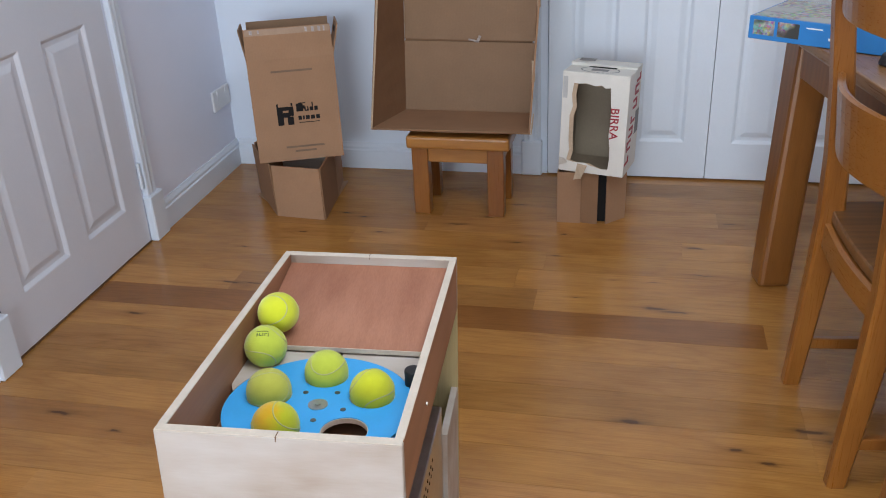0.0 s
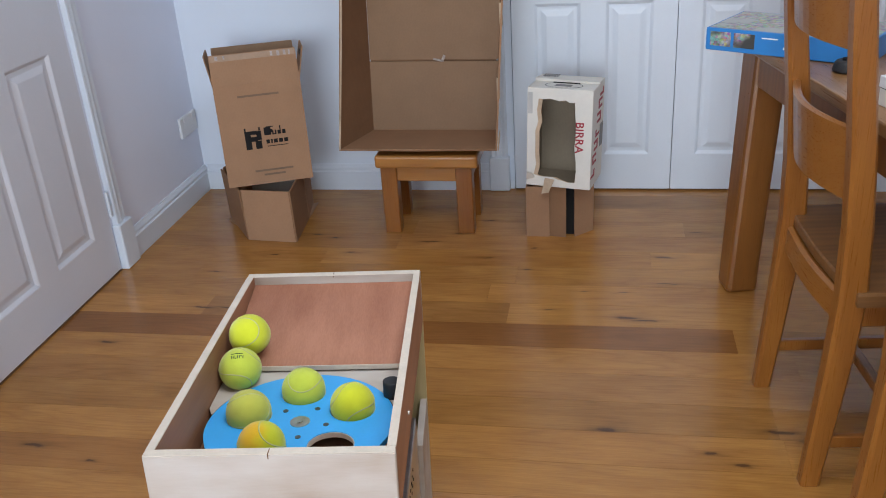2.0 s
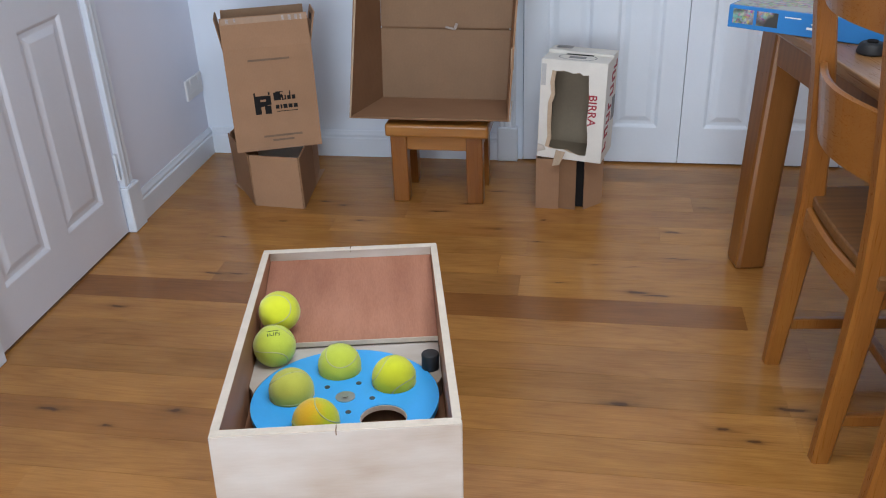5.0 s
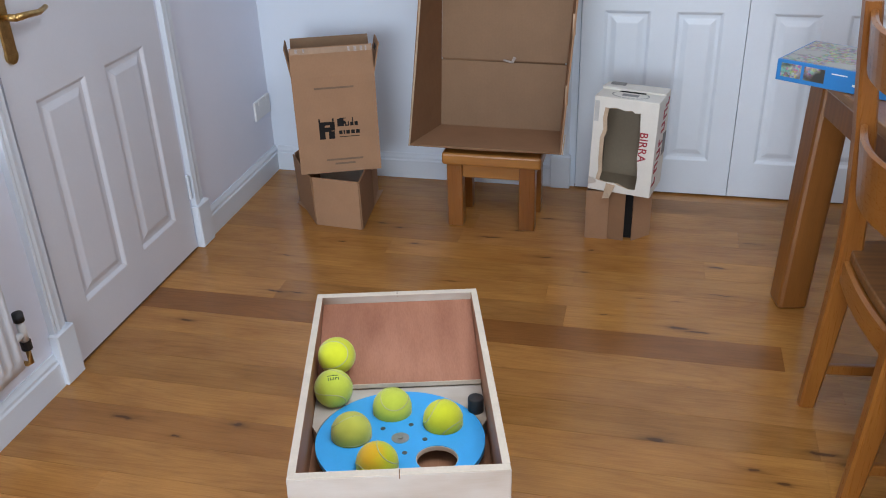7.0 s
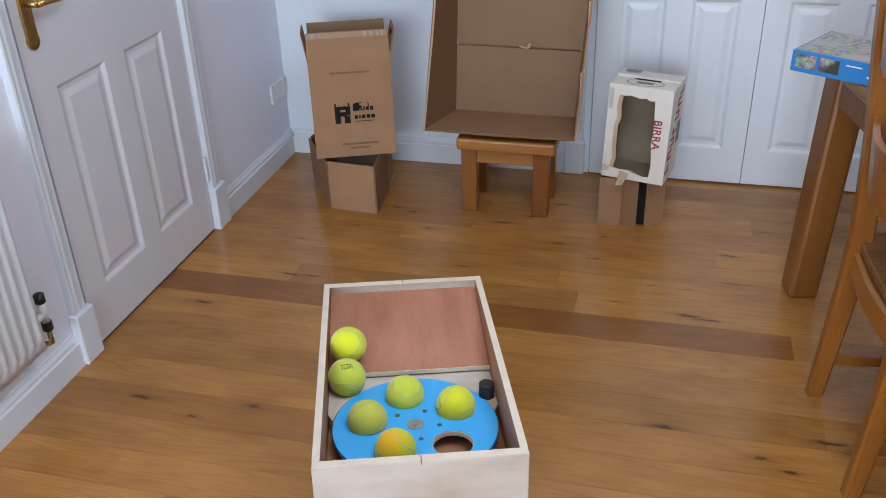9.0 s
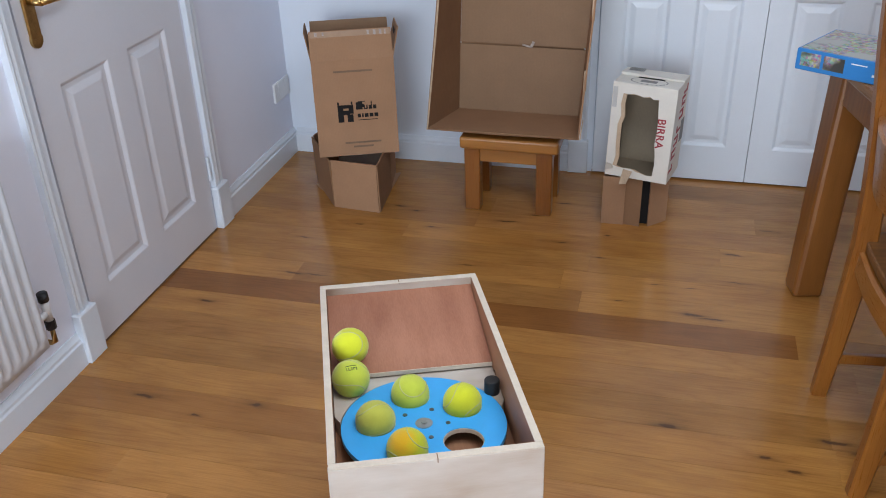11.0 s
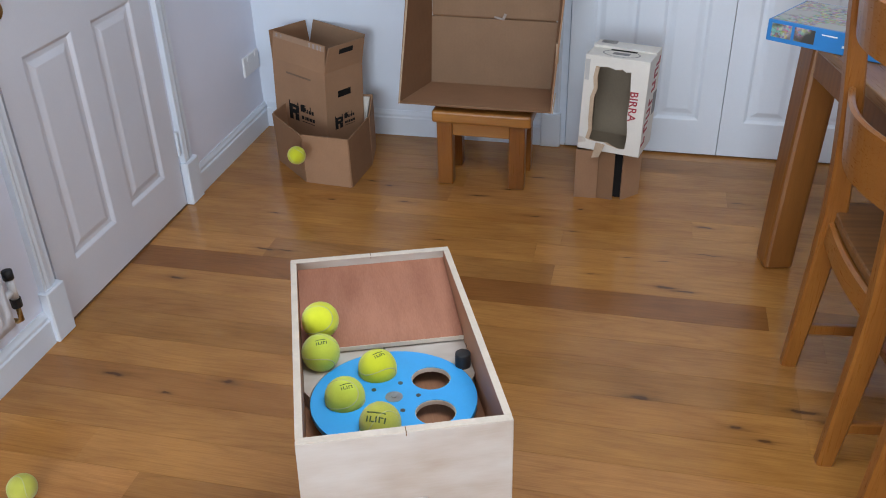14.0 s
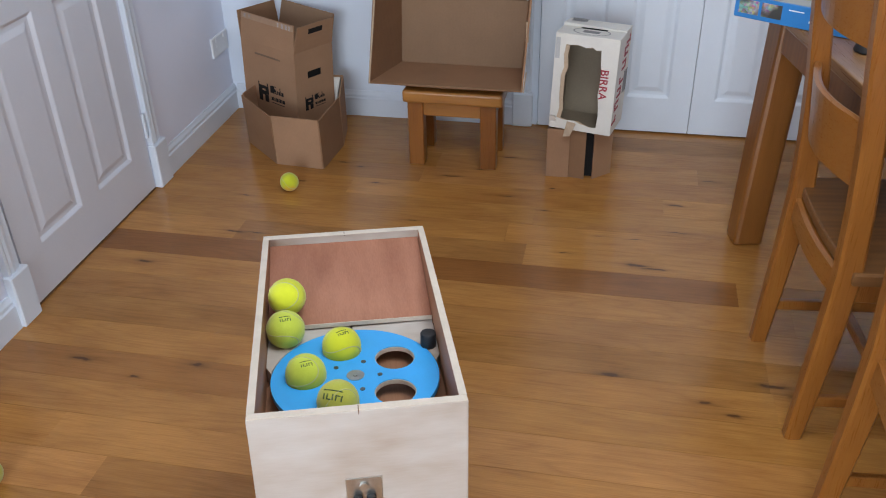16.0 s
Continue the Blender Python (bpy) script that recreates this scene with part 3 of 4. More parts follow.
# ---------------- cartons by the side wall ----------------
def folded_carton():
    """The open carton on the floor, six-cornered, its walls of unequal height."""
    c = empty("folded_carton", Matrix.Identity(4), "open brown cardboard carton standing on the floor", "cardboard box")
    ring = [((0.212, -0.352), 0.205), ((0.390, -0.522), 0.198), ((0.573, -0.538), 0.198), ((0.588, -0.330), 0.205), ((0.556, -0.170), 0.228), ((0.225, -0.095), 0.190)]
    sides = []
    for i, ((p, h), (q, k)) in enumerate(zip(ring, ring[1:] + ring[:1])):
        out = 0.012 if i in (0, 2) else 0.004
        # turned sides carry shade as a darker copy of the front's colour
        sides.append(part("side", sheet([(*p, 0.001), (*q, 0.001), (q[0], q[1] - out * (i < 3), k), (p[0], p[1] - out * (i < 3), h)], 0.005), CARDSHADE if i in (0, 2) else CARD, c))
    for p, q, h, k, on in (((0.582, -0.330), (0.550, -0.176), 0.200, 0.222, 3), ((0.550, -0.176), (0.231, -0.102), 0.222, 0.186, 4)):
        part("white_lining", sheet([(*q, 0.006), (*p, 0.006), (*p, h), (*q, k)], 0.001), CREAM, sides[on], "white inner face")
    part("bottom", hull([(0.24, -0.35, 0.001), (0.395, -0.50, 0.001), (0.57, -0.52, 0.001), (0.55, -0.18, 0.001), (0.24, -0.35, 0.005), (0.395, -0.50, 0.005), (0.57, -0.52, 0.005), (0.55, -0.18, 0.005)]), CARD, c)
    return sides


WW, WD, WH, FL = 0.300, 0.200, 0.362, 0.104  # bottle carton: width, depth, body and flap


def emblem(parent, put, s=1.0):
    """A dark horned block and bars in place of a maker's mark."""
    blocks = [(-0.080, -0.059, -0.035, 0.030), (-0.059, -0.036, -0.008, 0.009), (-0.059, -0.036, 0.017, 0.030), (-0.040, -0.022, -0.004, 0.029), (-0.046, -0.024, -0.035, -0.006), (-0.080, -0.074, 0.030, 0.042), (-0.030, -0.024, 0.030, 0.042)]
    bms = [sheet([put(a * s, c * s, 0.0006), put(b * s, c * s, 0.0006), put(b * s, d * s, 0.0006), put(a * s, d * s, 0.0006)], 0.0004) for a, b, c, d in blocks]
    part("emblem", join(*bms), INK, parent, "black printed horned emblem")
    lines = [(-0.012, 0.012, 0.010, 0.038), (0.016, 0.021, 0.010, 0.026), (0.021, 0.029, 0.010, 0.014), (0.026, 0.031, 0.010, 0.026), (0.035, 0.046, 0.010, 0.024), (0.043, 0.047, 0.010, 0.040), (0.051, 0.063, 0.010, 0.025), (-0.004, 0.022, 0.038, 0.041), (0.006, 0.018, 0.018, 0.030), (-0.008, 0.004, -0.020, -0.006), (0.008, 0.014, -0.020, -0.006), (0.018, 0.032, -0.020, -0.006), (0.036, 0.050, -0.020, -0.006), (0.054, 0.068, -0.020, -0.006), (-0.006, 0.066, -0.031, -0.0285)]
    bms = [sheet([put(a * s, c * s, 0.0006), put(b * s, c * s, 0.0006), put(b * s, d * s, 0.0006), put(a * s, d * s, 0.0006)], 0.0004) for a, b, c, d in lines]
    part("lettering", join(*bms), INK, parent, "dark printed bars")


def wine_carton():
    c = empty("bottle_carton", pose(0, 0, 0), "brown cardboard bottle carton with open flaps and a black printed emblem", "cardboard box")
    w, d, h, t = WW / 2, WD / 2, WH, 0.004
    part("front_side", box(-w, w, -d, -d + t, 0, h), CARD, c)
    part("back_side", box(-w, w, d - t, d, 0, h), CARD, c)
    part("plain_side", box(-w, -w + t, -d + t, d - t, 0, h), CARD, c)
    part("base", box(-w + t, w - t, -d + t, d - t, 0, t), CARD, c)
    # the handle side, with its slot
    hy, z0, z1 = 0.036, 0.250, 0.278
    side = [box(w - t, w, -d + t, d - t, 0, z0), box(w - t, w, -d + t, d - t, z1, h), box(w - t, w, -d + t, -hy, z0, z1), box(w - t, w, hy, d - t, z0, z1)]
    part("handle_side", join(*side), CARD, c)
    # black sheet paints the carton's inner shade behind the slot
    part("slot_lining", box(w - t - 0.012, w - t - 0.010, -hy - 0.01, hy + 0.01, z0 - 0.01, z1 + 0.01), INK, c)
    # flaps, each hinged at the body's top
    part("front_flap", hull([(-w, -d, h), (w, -d, h), (w, -d + t, h), (-w, -d + t, h), (-w + 0.002, -d + 0.012, h + FL), (w - 0.004, -d + 0.012, h + FL), (w - 0.004, -d + 0.016, h + FL), (-w + 0.002, -d + 0.016, h + FL)]), CARD, c)
    part("back_flap", hull([(-w, d - t, h), (w, d - t, h), (w, d, h), (-w, d, h), (-w + 0.004, d + 0.020, h + FL), (w - 0.004, d + 0.020, h + FL), (w - 0.004, d + 0.024, h + FL), (-w + 0.004, d + 0.024, h + FL)]), CARDINSHADE, c)
    sf = hull([(w - t, -d, h), (w, -d, h), (w, d, h), (w - t, d, h), (w + 0.020, -d + 0.006, h + FL), (w + 0.024, -d + 0.006, h + FL), (w + 0.024, d - 0.006, h + FL), (w + 0.020, d - 0.006, h + FL)])
    f = part("side_flap", sf, CARD, c)
    # solid black block painted as the dark of the flap's hole
    part("slot", hull([(w + 0.0110, -0.036, h + 0.066), (w + 0.0160, -0.036, h + 0.066), (w + 0.0160, 0.036, h + 0.066), (w + 0.0110, 0.036, h + 0.066), (w + 0.0150, -0.036, h + 0.086), (w + 0.0200, -0.036, h + 0.086), (w + 0.0200, 0.036, h + 0.086), (w + 0.0150, 0.036, h + 0.086)]), INK, f)
    part("side_flap", hull([(-w, -d, h), (-w + t, -d, h), (-w + t, d, h), (-w, d, h), (-w - 0.016, -d + 0.006, h + FL), (-w - 0.012, -d + 0.006, h + FL), (-w - 0.012, d - 0.006, h + FL), (-w - 0.016, d - 0.006, h + FL)]), CARDSHADE, c)
    part("tape", sheet([(-w + 0.006, -d + 0.0095, h + FL - 0.022), (w - 0.006, -d + 0.0095, h + FL - 0.022), (w - 0.006, -d + 0.0115, h + FL - 0.002), (-w + 0.006, -d + 0.0115, h + FL - 0.002)], 0.0005), TAPE, c, "strip of clear tape along the flap")
    # small pale patches paint highlights along the flap's tape
    for a, wd, hh in ((-0.128, 0.010, 0.012), (-0.100, 0.006, 0.010), (0.060, 0.008, 0.014), (0.082, 0.010, 0.016), (0.104, 0.009, 0.015), (0.122, 0.006, 0.016)):
        part("tape_glint", sheet([(a, -d + 0.0082, h + FL - hh - 0.004), (a + wd, -d + 0.0082, h + FL - hh - 0.006), (a + wd, -d + 0.0098, h + FL - 0.005), (a, -d + 0.0098, h + FL - 0.003)], 0.0006), GLINT, c, "painted glint on the clear tape")
    front = lambda a, b, e: (0.012 + a, -d - e, 0.165 + b)
    emblem(c, front, 1.0)
    right = lambda a, b, e: (w + e, a, 0.150 + b)
    emblem(c, right, 0.72)
    for a, b, z in ((-0.072, 0.070, 0.316), (-0.050, 0.085, 0.046), (-0.020, 0.055, 0.030)):
        part("small_print", sheet([(a, -d - 0.0006, z), (b, -d - 0.0006, z), (b, -d - 0.0006, z + 0.007), (a, -d - 0.0006, z + 0.007)], 0.0004), FAINT, c, "faint line of small print")
    return c


carton_sides = folded_carton()
wine = wine_carton()


# ---------------- white carton on its stand ----------------
def carton_stand():
    c = empty("carton_stand", Matrix.Identity(4), "small torn brown cardboard carton used as a stand", "cardboard box")
    part("front_panel", box(1.398, 1.478, -0.464, -0.459, 0, 0.187), CARD, c)
    part("front_panel", hull([(1.478, -0.458, 0), (1.536, -0.468, 0), (1.536, -0.463, 0), (1.478, -0.453, 0), (1.478, -0.458, 0.187), (1.536, -0.468, 0.187), (1.536, -0.463, 0.187), (1.478, -0.453, 0.187)]), CARDSHADE, c)
    part("front_panel", hull([(1.566, -0.462, 0), (1.628, -0.402, 0), (1.624, -0.398, 0), (1.563, -0.457, 0), (1.566, -0.462, 0.178), (1.628, -0.402, 0.174), (1.624, -0.398, 0.174), (1.563, -0.457, 0.178)]), CARD, c)
    part("back_panel", box(1.398, 1.628, -0.225, -0.220, 0, 0.174), CARD, c)
    part("side_panel", box(1.398, 1.403, -0.459, -0.225, 0, 0.186), CARD, c)
    part("side_panel", box(1.623, 1.628, -0.398, -0.225, 0, 0.174), CARD, c)
    # black sheet set in the gap to paint its shade
    part("inner_flap", box(1.528, 1.572, -0.440, -0.436, 0, 0.180), INK, c, "black sheet painted as the gap's shade")


def ragged(points, amp, seed):
    """The points of an outline, with torn unevenness between them."""
    rnd = random.Random(seed)
    out = []
    for (a, b), (c, d) in zip(points, points[1:] + points[:1]):
        for k in range(7):
            f = k / 7
            j = amp if k else amp * 0.3
            out.append((a + (c - a) * f + rnd.uniform(-j, j), b + (d - b) * f + rnd.uniform(-j, j)))
    return out


def holed_face(outer, inner, put, thick):
    """A board with a torn opening: outline and hole as equally many points."""
    bm = bmesh.new()
    lay = []
    for e in (0.0, -thick):
        lay.append(([bm.verts.new(put(u, v, e)) for u, v in outer], [bm.verts.new(put(u, v, e)) for u, v in inner]))
    n = len(outer)
    for k in range(n):
        j = (k + 1) % n
        for o, i in lay:
            bm.faces.new((o[k], o[j], i[j], i[k]))
        bm.faces.new((lay[0][1][k], lay[0][1][j], lay[1][1][j], lay[1][1][k]))
        bm.faces.new((lay[0][0][k], lay[1][0][k], lay[1][0][j], lay[0][0][j]))
    return bm


def white_carton():
    c = empty("white_carton", pose(1.526, -0.392, 0.1885, -2.6, 1.2, -11.5), "cream printed drinks carton with a torn window and red print", "cardboard box")
    w, d, h, t = 0.1095, 0.0900, 0.334, 0.004
    corners = [(-w, 0), (w, 0), (w, h), (-w, h)]
    hole = [(-0.084, 0.040), (0.058, 0.020), (0.050, 0.296), (-0.072, 0.302)]
    outer = ragged(corners, 0.0, 1)
    inner = ragged(hole, 0.005, 4)
    part("front", holed_face(outer, inner, lambda u, v, e: (u, -d - e, v), t), CREAM, c)
    part("torn_edge", holed_face([(u * 1.0 + 0.0, v) for u, v in inner], [(u + (0.004 if u > 0 else 0.014), v) for u, v in inner], lambda u, v, e: (u, -d + 0.0015 - e, v), 0.002), CARDEDGE, c)
    part("right_side", box(w - t, w, -d + t, d, 0, h), CREAM, c)
    part("left_side", box(-w, -w + t, -d + t, d, 0, h), CREAM, c)
    part("back", box(-w + t, w - t, d - t, d, 0, h), CREAM, c)
    part("bottom", box(-w + t, w - t, -d + t, d - t, 0, t), CARDGREY, c)
    part("lining", join(box(-w + t, w - t, d - t - 0.002, d - t - 0.0005, t, h - t), box(-w + t + 0.0005, -w + t + 0.002, -d + 0.008, d - 0.008, t, h - t), box(w - t - 0.002, w - t - 0.0005, -d + 0.008, d - 0.008, t, h - t)), CARDGREY, c, "greyish brown unprinted inside")
    top = part("top", box(-w, w, -d, d, h, h + t, 0.001), CREAM, c)
    part("top_flap", hull([(-w, 0.006, h + t), (w, 0.006, h + t), (w, d, h + t), (-w, d, h + t), (-w, 0.004, h + t + 0.010), (w, 0.004, h + t + 0.006), (w, d + 0.002, h + t + 0.003), (-w, d + 0.002, h + t + 0.003)]), CREAM, c, "loose top flap")
    arc = []
    for k in range(24):
        a = math.pi * 2 * k / 24
        arc.append(box(-0.004, 0.004, 0.040, 0.0425, 0, 0.0006, m=Matrix.Translation((0.0, -0.040, h + t + 0.0003)) @ Matrix.Diagonal((1.5, 0.9, 1, 1)) @ pose(0, 0, 0, 0, 0, math.degrees(a))))
    part("ring_print", join(*arc), GREYINK, top, "grey printed ring")
    # black patch painted as the dark of a hand hole
    part("handle_slot", box(-0.045, 0.045, -0.012, 0.002, h + t, h + t + 0.001), INK, top, "hand slot painted as a black patch")
    part("badge", box(-0.028, 0.028, -0.055, -0.030, h + t + 0.0003, h + t + 0.001), GREYINK, top)
    part("barcode", join(*[box(-0.092 + 0.006 * k, -0.092 + 0.006 * k + 0.0035, 0.040, 0.076, h + t + 0.0085, h + t + 0.0098) for k in range(9)]), GREYINK, top, "printed barcode bars")
    part("ticket", box(-0.107, -0.092, -d - 0.0012, -d - 0.0004, 0.250, 0.322), PALEINK, c, "small grey printed label")
    # a word in red running down the front
    cu = bpy.data.curves.new("word", "FONT")
    cu.body, cu.size, cu.extrude, cu.space_character = "BIRRA", 0.038, 0.0003, 1.05
    cu.offset = 0.0006
    cu.materials.append(RED)
    wob = new("red_word", cu)
    wob.parent = c
    wob.matrix_local = Matrix.Translation((0.056, -d - 0.0008, 0.232)) @ Euler((radians(90), radians(90), 0)).to_matrix().to_4x4()
    tagged(wob, "red printed word down the front")
    marks = []
    zs = [0.035, 0.079, 0.123, 0.167, 0.211, 0.255, 0.295]
    for i, z in enumerate(zs):
        y0 = -0.084 + 0.017 * i
        e0, e1 = (y0, y0 + 0.015) if i % 2 else (y0 + 0.043, y0 + 0.058)
        marks += [box(w, w + 0.0008, y0, y0 + 0.058, z, z + 0.009), box(w, w + 0.0008, e0, e1, z + 0.009, z + 0.024)]
        if i % 3:
            marks.append(box(w, w + 0.0008, y0, y0 + 0.058, z + 0.024, z + 0.033))
    part("red_print", join(*marks), RED, c, "bold red printed shapes down the side")
    part("dark_badge", box(w, w + 0.0010, 0.035, 0.086, 0.115, 0.195, 0.0002), GREYINK, c, "dark printed badge")
    part("torn_flap", hull([(-0.045, -d, 0.030), (-0.012, -d, 0.026), (-0.012, -d - 0.002, 0.026), (-0.045, -d - 0.002, 0.030), (-0.050, -d - 0.022, -0.020), (-0.024, -d - 0.028, -0.012), (-0.024, -d - 0.030, -0.012), (-0.050, -d - 0.024, -0.020)]), CARDEDGE, c, "torn brown flap hanging from the window")
    part("torn_flap", hull([(-w, -d, 0.018), (-0.080, -d, 0.028), (-0.080, -d - 0.002, 0.028), (-w, -d - 0.002, 0.018), (-w + 0.004, -d - 0.014, 0.050), (-0.088, -d - 0.012, 0.048), (-0.088, -d - 0.014, 0.048), (-w + 0.004, -d - 0.016, 0.050)]), CREAM, c, "curled cream corner")


carton_stand()
white_carton()


# ---------------- table, puzzle carton, chairs ----------------
def dining_table():
    t = empty("dining_table", pose(1.985, -0.755, 0, 0, 0, 12.0), "solid varnished wooden dining table with thick square legs", "table")
    part("tabletop", box(0.024, 0.92, -1.86, 0, 0.732, 0.762, 0.005, seg=2), TOPWOOD, t)
    for x, y in ((0.068, -0.064), (0.852, -0.064), (0.068, -1.796), (0.852, -1.796)):
        sx = 1 if x < 0.4 else -1
        part("leg", hull([(x - 0.045 * sx, y - 0.046, 0), (x + 0.046 * sx, y - 0.046, 0), (x + 0.046 * sx, y + 0.046, 0), (x - 0.045 * sx, y + 0.046, 0),
                          (x - 0.022 * sx, y - 0.058, 0.732), (x + 0.070 * sx, y - 0.058, 0.732), (x + 0.070 * sx, y + 0.055, 0.732), (x - 0.022 * sx, y + 0.055, 0.732)], 0.013, 2), TABLEWOOD, t)
    for x in (0.052, 0.850):
        part("apron", box(x, x + 0.022, -1.736, -0.124, 0.640, 0.732, 0.002), TABLEWOOD, t)
    for y in (-0.040, -1.822):
        part("apron", box(0.128, 0.792, y - 0.011, y + 0.011, 0.640, 0.732, 0.002), TABLEWOOD, t)


def puzzle_carton():
    m = Matrix.Translation((1.911, -0.946, 0.7635)) @ pose(0, 0, 0, 0, 0, -31.0)
    p = empty("jigsaw_carton", m, "flat blue jigsaw carton with busy printed lid overhanging the table", "puzzle box")
    L, W, H = 0.400, 0.225, 0.056
    part("carton", box(0, L, 0, W, 0, H, 0.0015), PUZBLUE, p)
    part("lid_picture", box(0.006, L - 0.006, 0.008, W - 0.006, H, H + 0.0006), PRINT, p, "printed picture of small figures")
    part("picture_strip", box(0.012, 0.066, -0.0006, 0, 0.012, 0.048), STRIP, p, "small printed picture")
    part("picture_strip", box(0.074, 0.128, -0.0006, 0, 0.012, 0.048), STRIP, p, "small printed picture")
    part("label_bars", join(box(0.145, 0.185, -0.0006, 0, 0.040, 0.043), box(0.20, 0.255, -0.0006, 0, 0.018, 0.024), box(0.21, 0.245, -0.0006, 0, 0.030, 0.034)), PLASTIC, p, "white printed bars")


def device():
    d = empty("small_device", pose(2.200, -1.185, 0.763, 0, 0, 20), "small rounded black plastic device lying on the table", "device")
    part("shell", cyl(0.034, 0, 0.026, 24, None, 0.026, 0.006), BLACK, d, "", True)
    part("button", cyl(0.012, 0.026, 0.030, 16), INK, d)


def game_carton():
    """A lidded games carton whose side shows a red panel with white bars."""
    g = empty("game_carton", Matrix.Translation((2.200, -1.445, 0.7630)) @ pose(0, 0, 0, 0, 0, 17), "white lidded games carton with a red panel lying on the table", "game box")
    part("tray", box(0, 0.25, -0.40, 0, 0, 0.034, 0.001), CREAM, g)
    part("lid", box(-0.002, 0.252, -0.402, 0.002, 0.036, 0.060, 0.0015), PLASTIC, g, "white lid")
    # black strip paints the shade between tray and lid
    part("lid_gap", box(0.001, 0.249, -0.399, -0.001, 0.034, 0.036), INK, g, "black strip painted as shade under the lid")
    p = part("red_panel", box(-0.0012, 0.0, -0.190, -0.055, 0.008, 0.032), RED, g, "red printed panel")
    part("white_bars", join(*[box(-0.0018, -0.0012, -0.180 + 0.020 * k, -0.168 + 0.020 * k, 0.012, 0.028) for k in range(6)]), PLASTIC, p, "white bars in place of lettering")


def bar(points, sx, sy, bev=0.006):
    """A squared bar along points, with chamfered edges, kept level."""
    k = bev
    secs = []
    for i, p in enumerate(points):
        a, b = (sx[i], sy[i])
        secs.append([(p[0] + u, p[1] + v, p[2]) for u, v in ((-a + k, -b), (a - k, -b), (a, -b + k), (a, b - k), (a - k, b), (-a + k, b), (-a, b - k), (-a, -b + k))])
    return sweep(secs)


def curved_rail(y0, y1, z0, z1, x0, x1, bow, thick):
    """A back rail bowed backwards between the posts."""
    secs = []
    for k in range(13):
        f = k / 12
        y = y0 + (y1 - y0) * f
        b = bow * math.sin(math.pi * f)
        secs.append([(x0 + b, y, z0), (x0 + b + thick, y, z0), (x0 + b + thick + (x1 - x0) * 0.5, y, (z0 + z1) / 2), (x1 + b + thick, y, z1 - 0.004), (x1 + b + thick / 2, y, z1), (x1 + b, y, z1 - 0.004)])
    return sweep(secs)


def dining_chair():
    """Its back posts stand along y; the seat reaches towards +x."""
    c = empty("dining_chair", pose(2.058, -1.330, 0, 0, 0, 6.5), "varnished beech dining chair with curved back rails pushed to the table", "chair", "chairs at the table")
    pts = [(0.0, 0), (0.012, 0.15), (0.024, 0.32), (0.030, 0.46), (0.024, 0.60), (0.010, 0.76), (-0.014, 0.95), (-0.026, 1.06)]
    for y in (0.0, -0.372):
        part("back_post", bar([(x, y, z) for x, z in pts], [0.020, 0.023, 0.026, 0.027, 0.025, 0.023, 0.021, 0.019], [0.017, 0.019, 0.021, 0.022, 0.021, 0.020, 0.019, 0.017]), CHAIRWOOD, c)
    for y in (0.018, -0.390):
        part("front_leg", bar([(0.395, y, 0), (0.385, y, 0.447)], [0.016, 0.020], [0.016, 0.020]), CHAIRWOOD, c)
    # saddle seat with a rounded front
    edge = []
    for k in range(21):
        f = k / 20
        y = 0.030 - 0.432 * f
        edge.append((0.432 - 0.030 * (2 * f - 1) ** 4, y))
    back = [(0.032 - 0.012 * math.sin(math.pi * k / 10), -0.402 + 0.432 * k / 10) for k in range(11)]
    loop = edge + back
    part("seat", sweep([[(x * 0.985 + 0.003, y, 0.446) for x, y in loop], [(x, y, 0.452) for x, y in loop], [(x, y, 0.470) for x, y in loop], [(x * 0.985 + 0.003, y * 0.99, 0.475) for x, y in loop]]), SEATWOOD, c)
    part("seat_rail", curved_rail(-0.018, -0.354, 0.390, 0.448, 0.014, 0.016, -0.012, 0.020), RAILWOOD, c)
    for y in (0.004, -0.376):
        part("seat_rail", box(0.052, 0.370, y - 0.010, y + 0.010, 0.393, 0.446, 0.002), CHAIRWOOD, c)
        part("stretcher", box(0.016, 0.380, y - 0.009, y + 0.009, 0.098, 0.128, 0.003), CHAIRWOOD, c)
    part("cross_stretcher", box(0.19, 0.212, -0.367, -0.005, 0.100, 0.126, 0.003), CHAIRWOOD, c)
    part("back_rail", curved_rail(-0.014, -0.358, 0.646, 0.792, 0.010, -0.006, -0.036, 0.016), RAILWOOD, c)
    part("back_rail", curved_rail(-0.012, -0.360, 0.930, 1.045, -0.018, -0.030, -0.036, 0.016), RAILWOOD, c)
    return c


dining_table()
puzzle_carton()
game_carton()
device()
chair = dining_chair()
copy_thing(chair, pose(2.122, -1.948, 0, 0, 0, 5.0))


# ---------------- ball launcher ----------------
LW, LL, LZ = 0.3160, 0.5760, 0.6212  # outer width and length, rim height
LPOS = (1.2113, -2.2017)
DISC = (0.0006, -0.1050, -0.0690)
TILT = (-4.2, 1.1)  # the launcher leans a little
HOLE_R, HOLE = 0.080, 0.0335


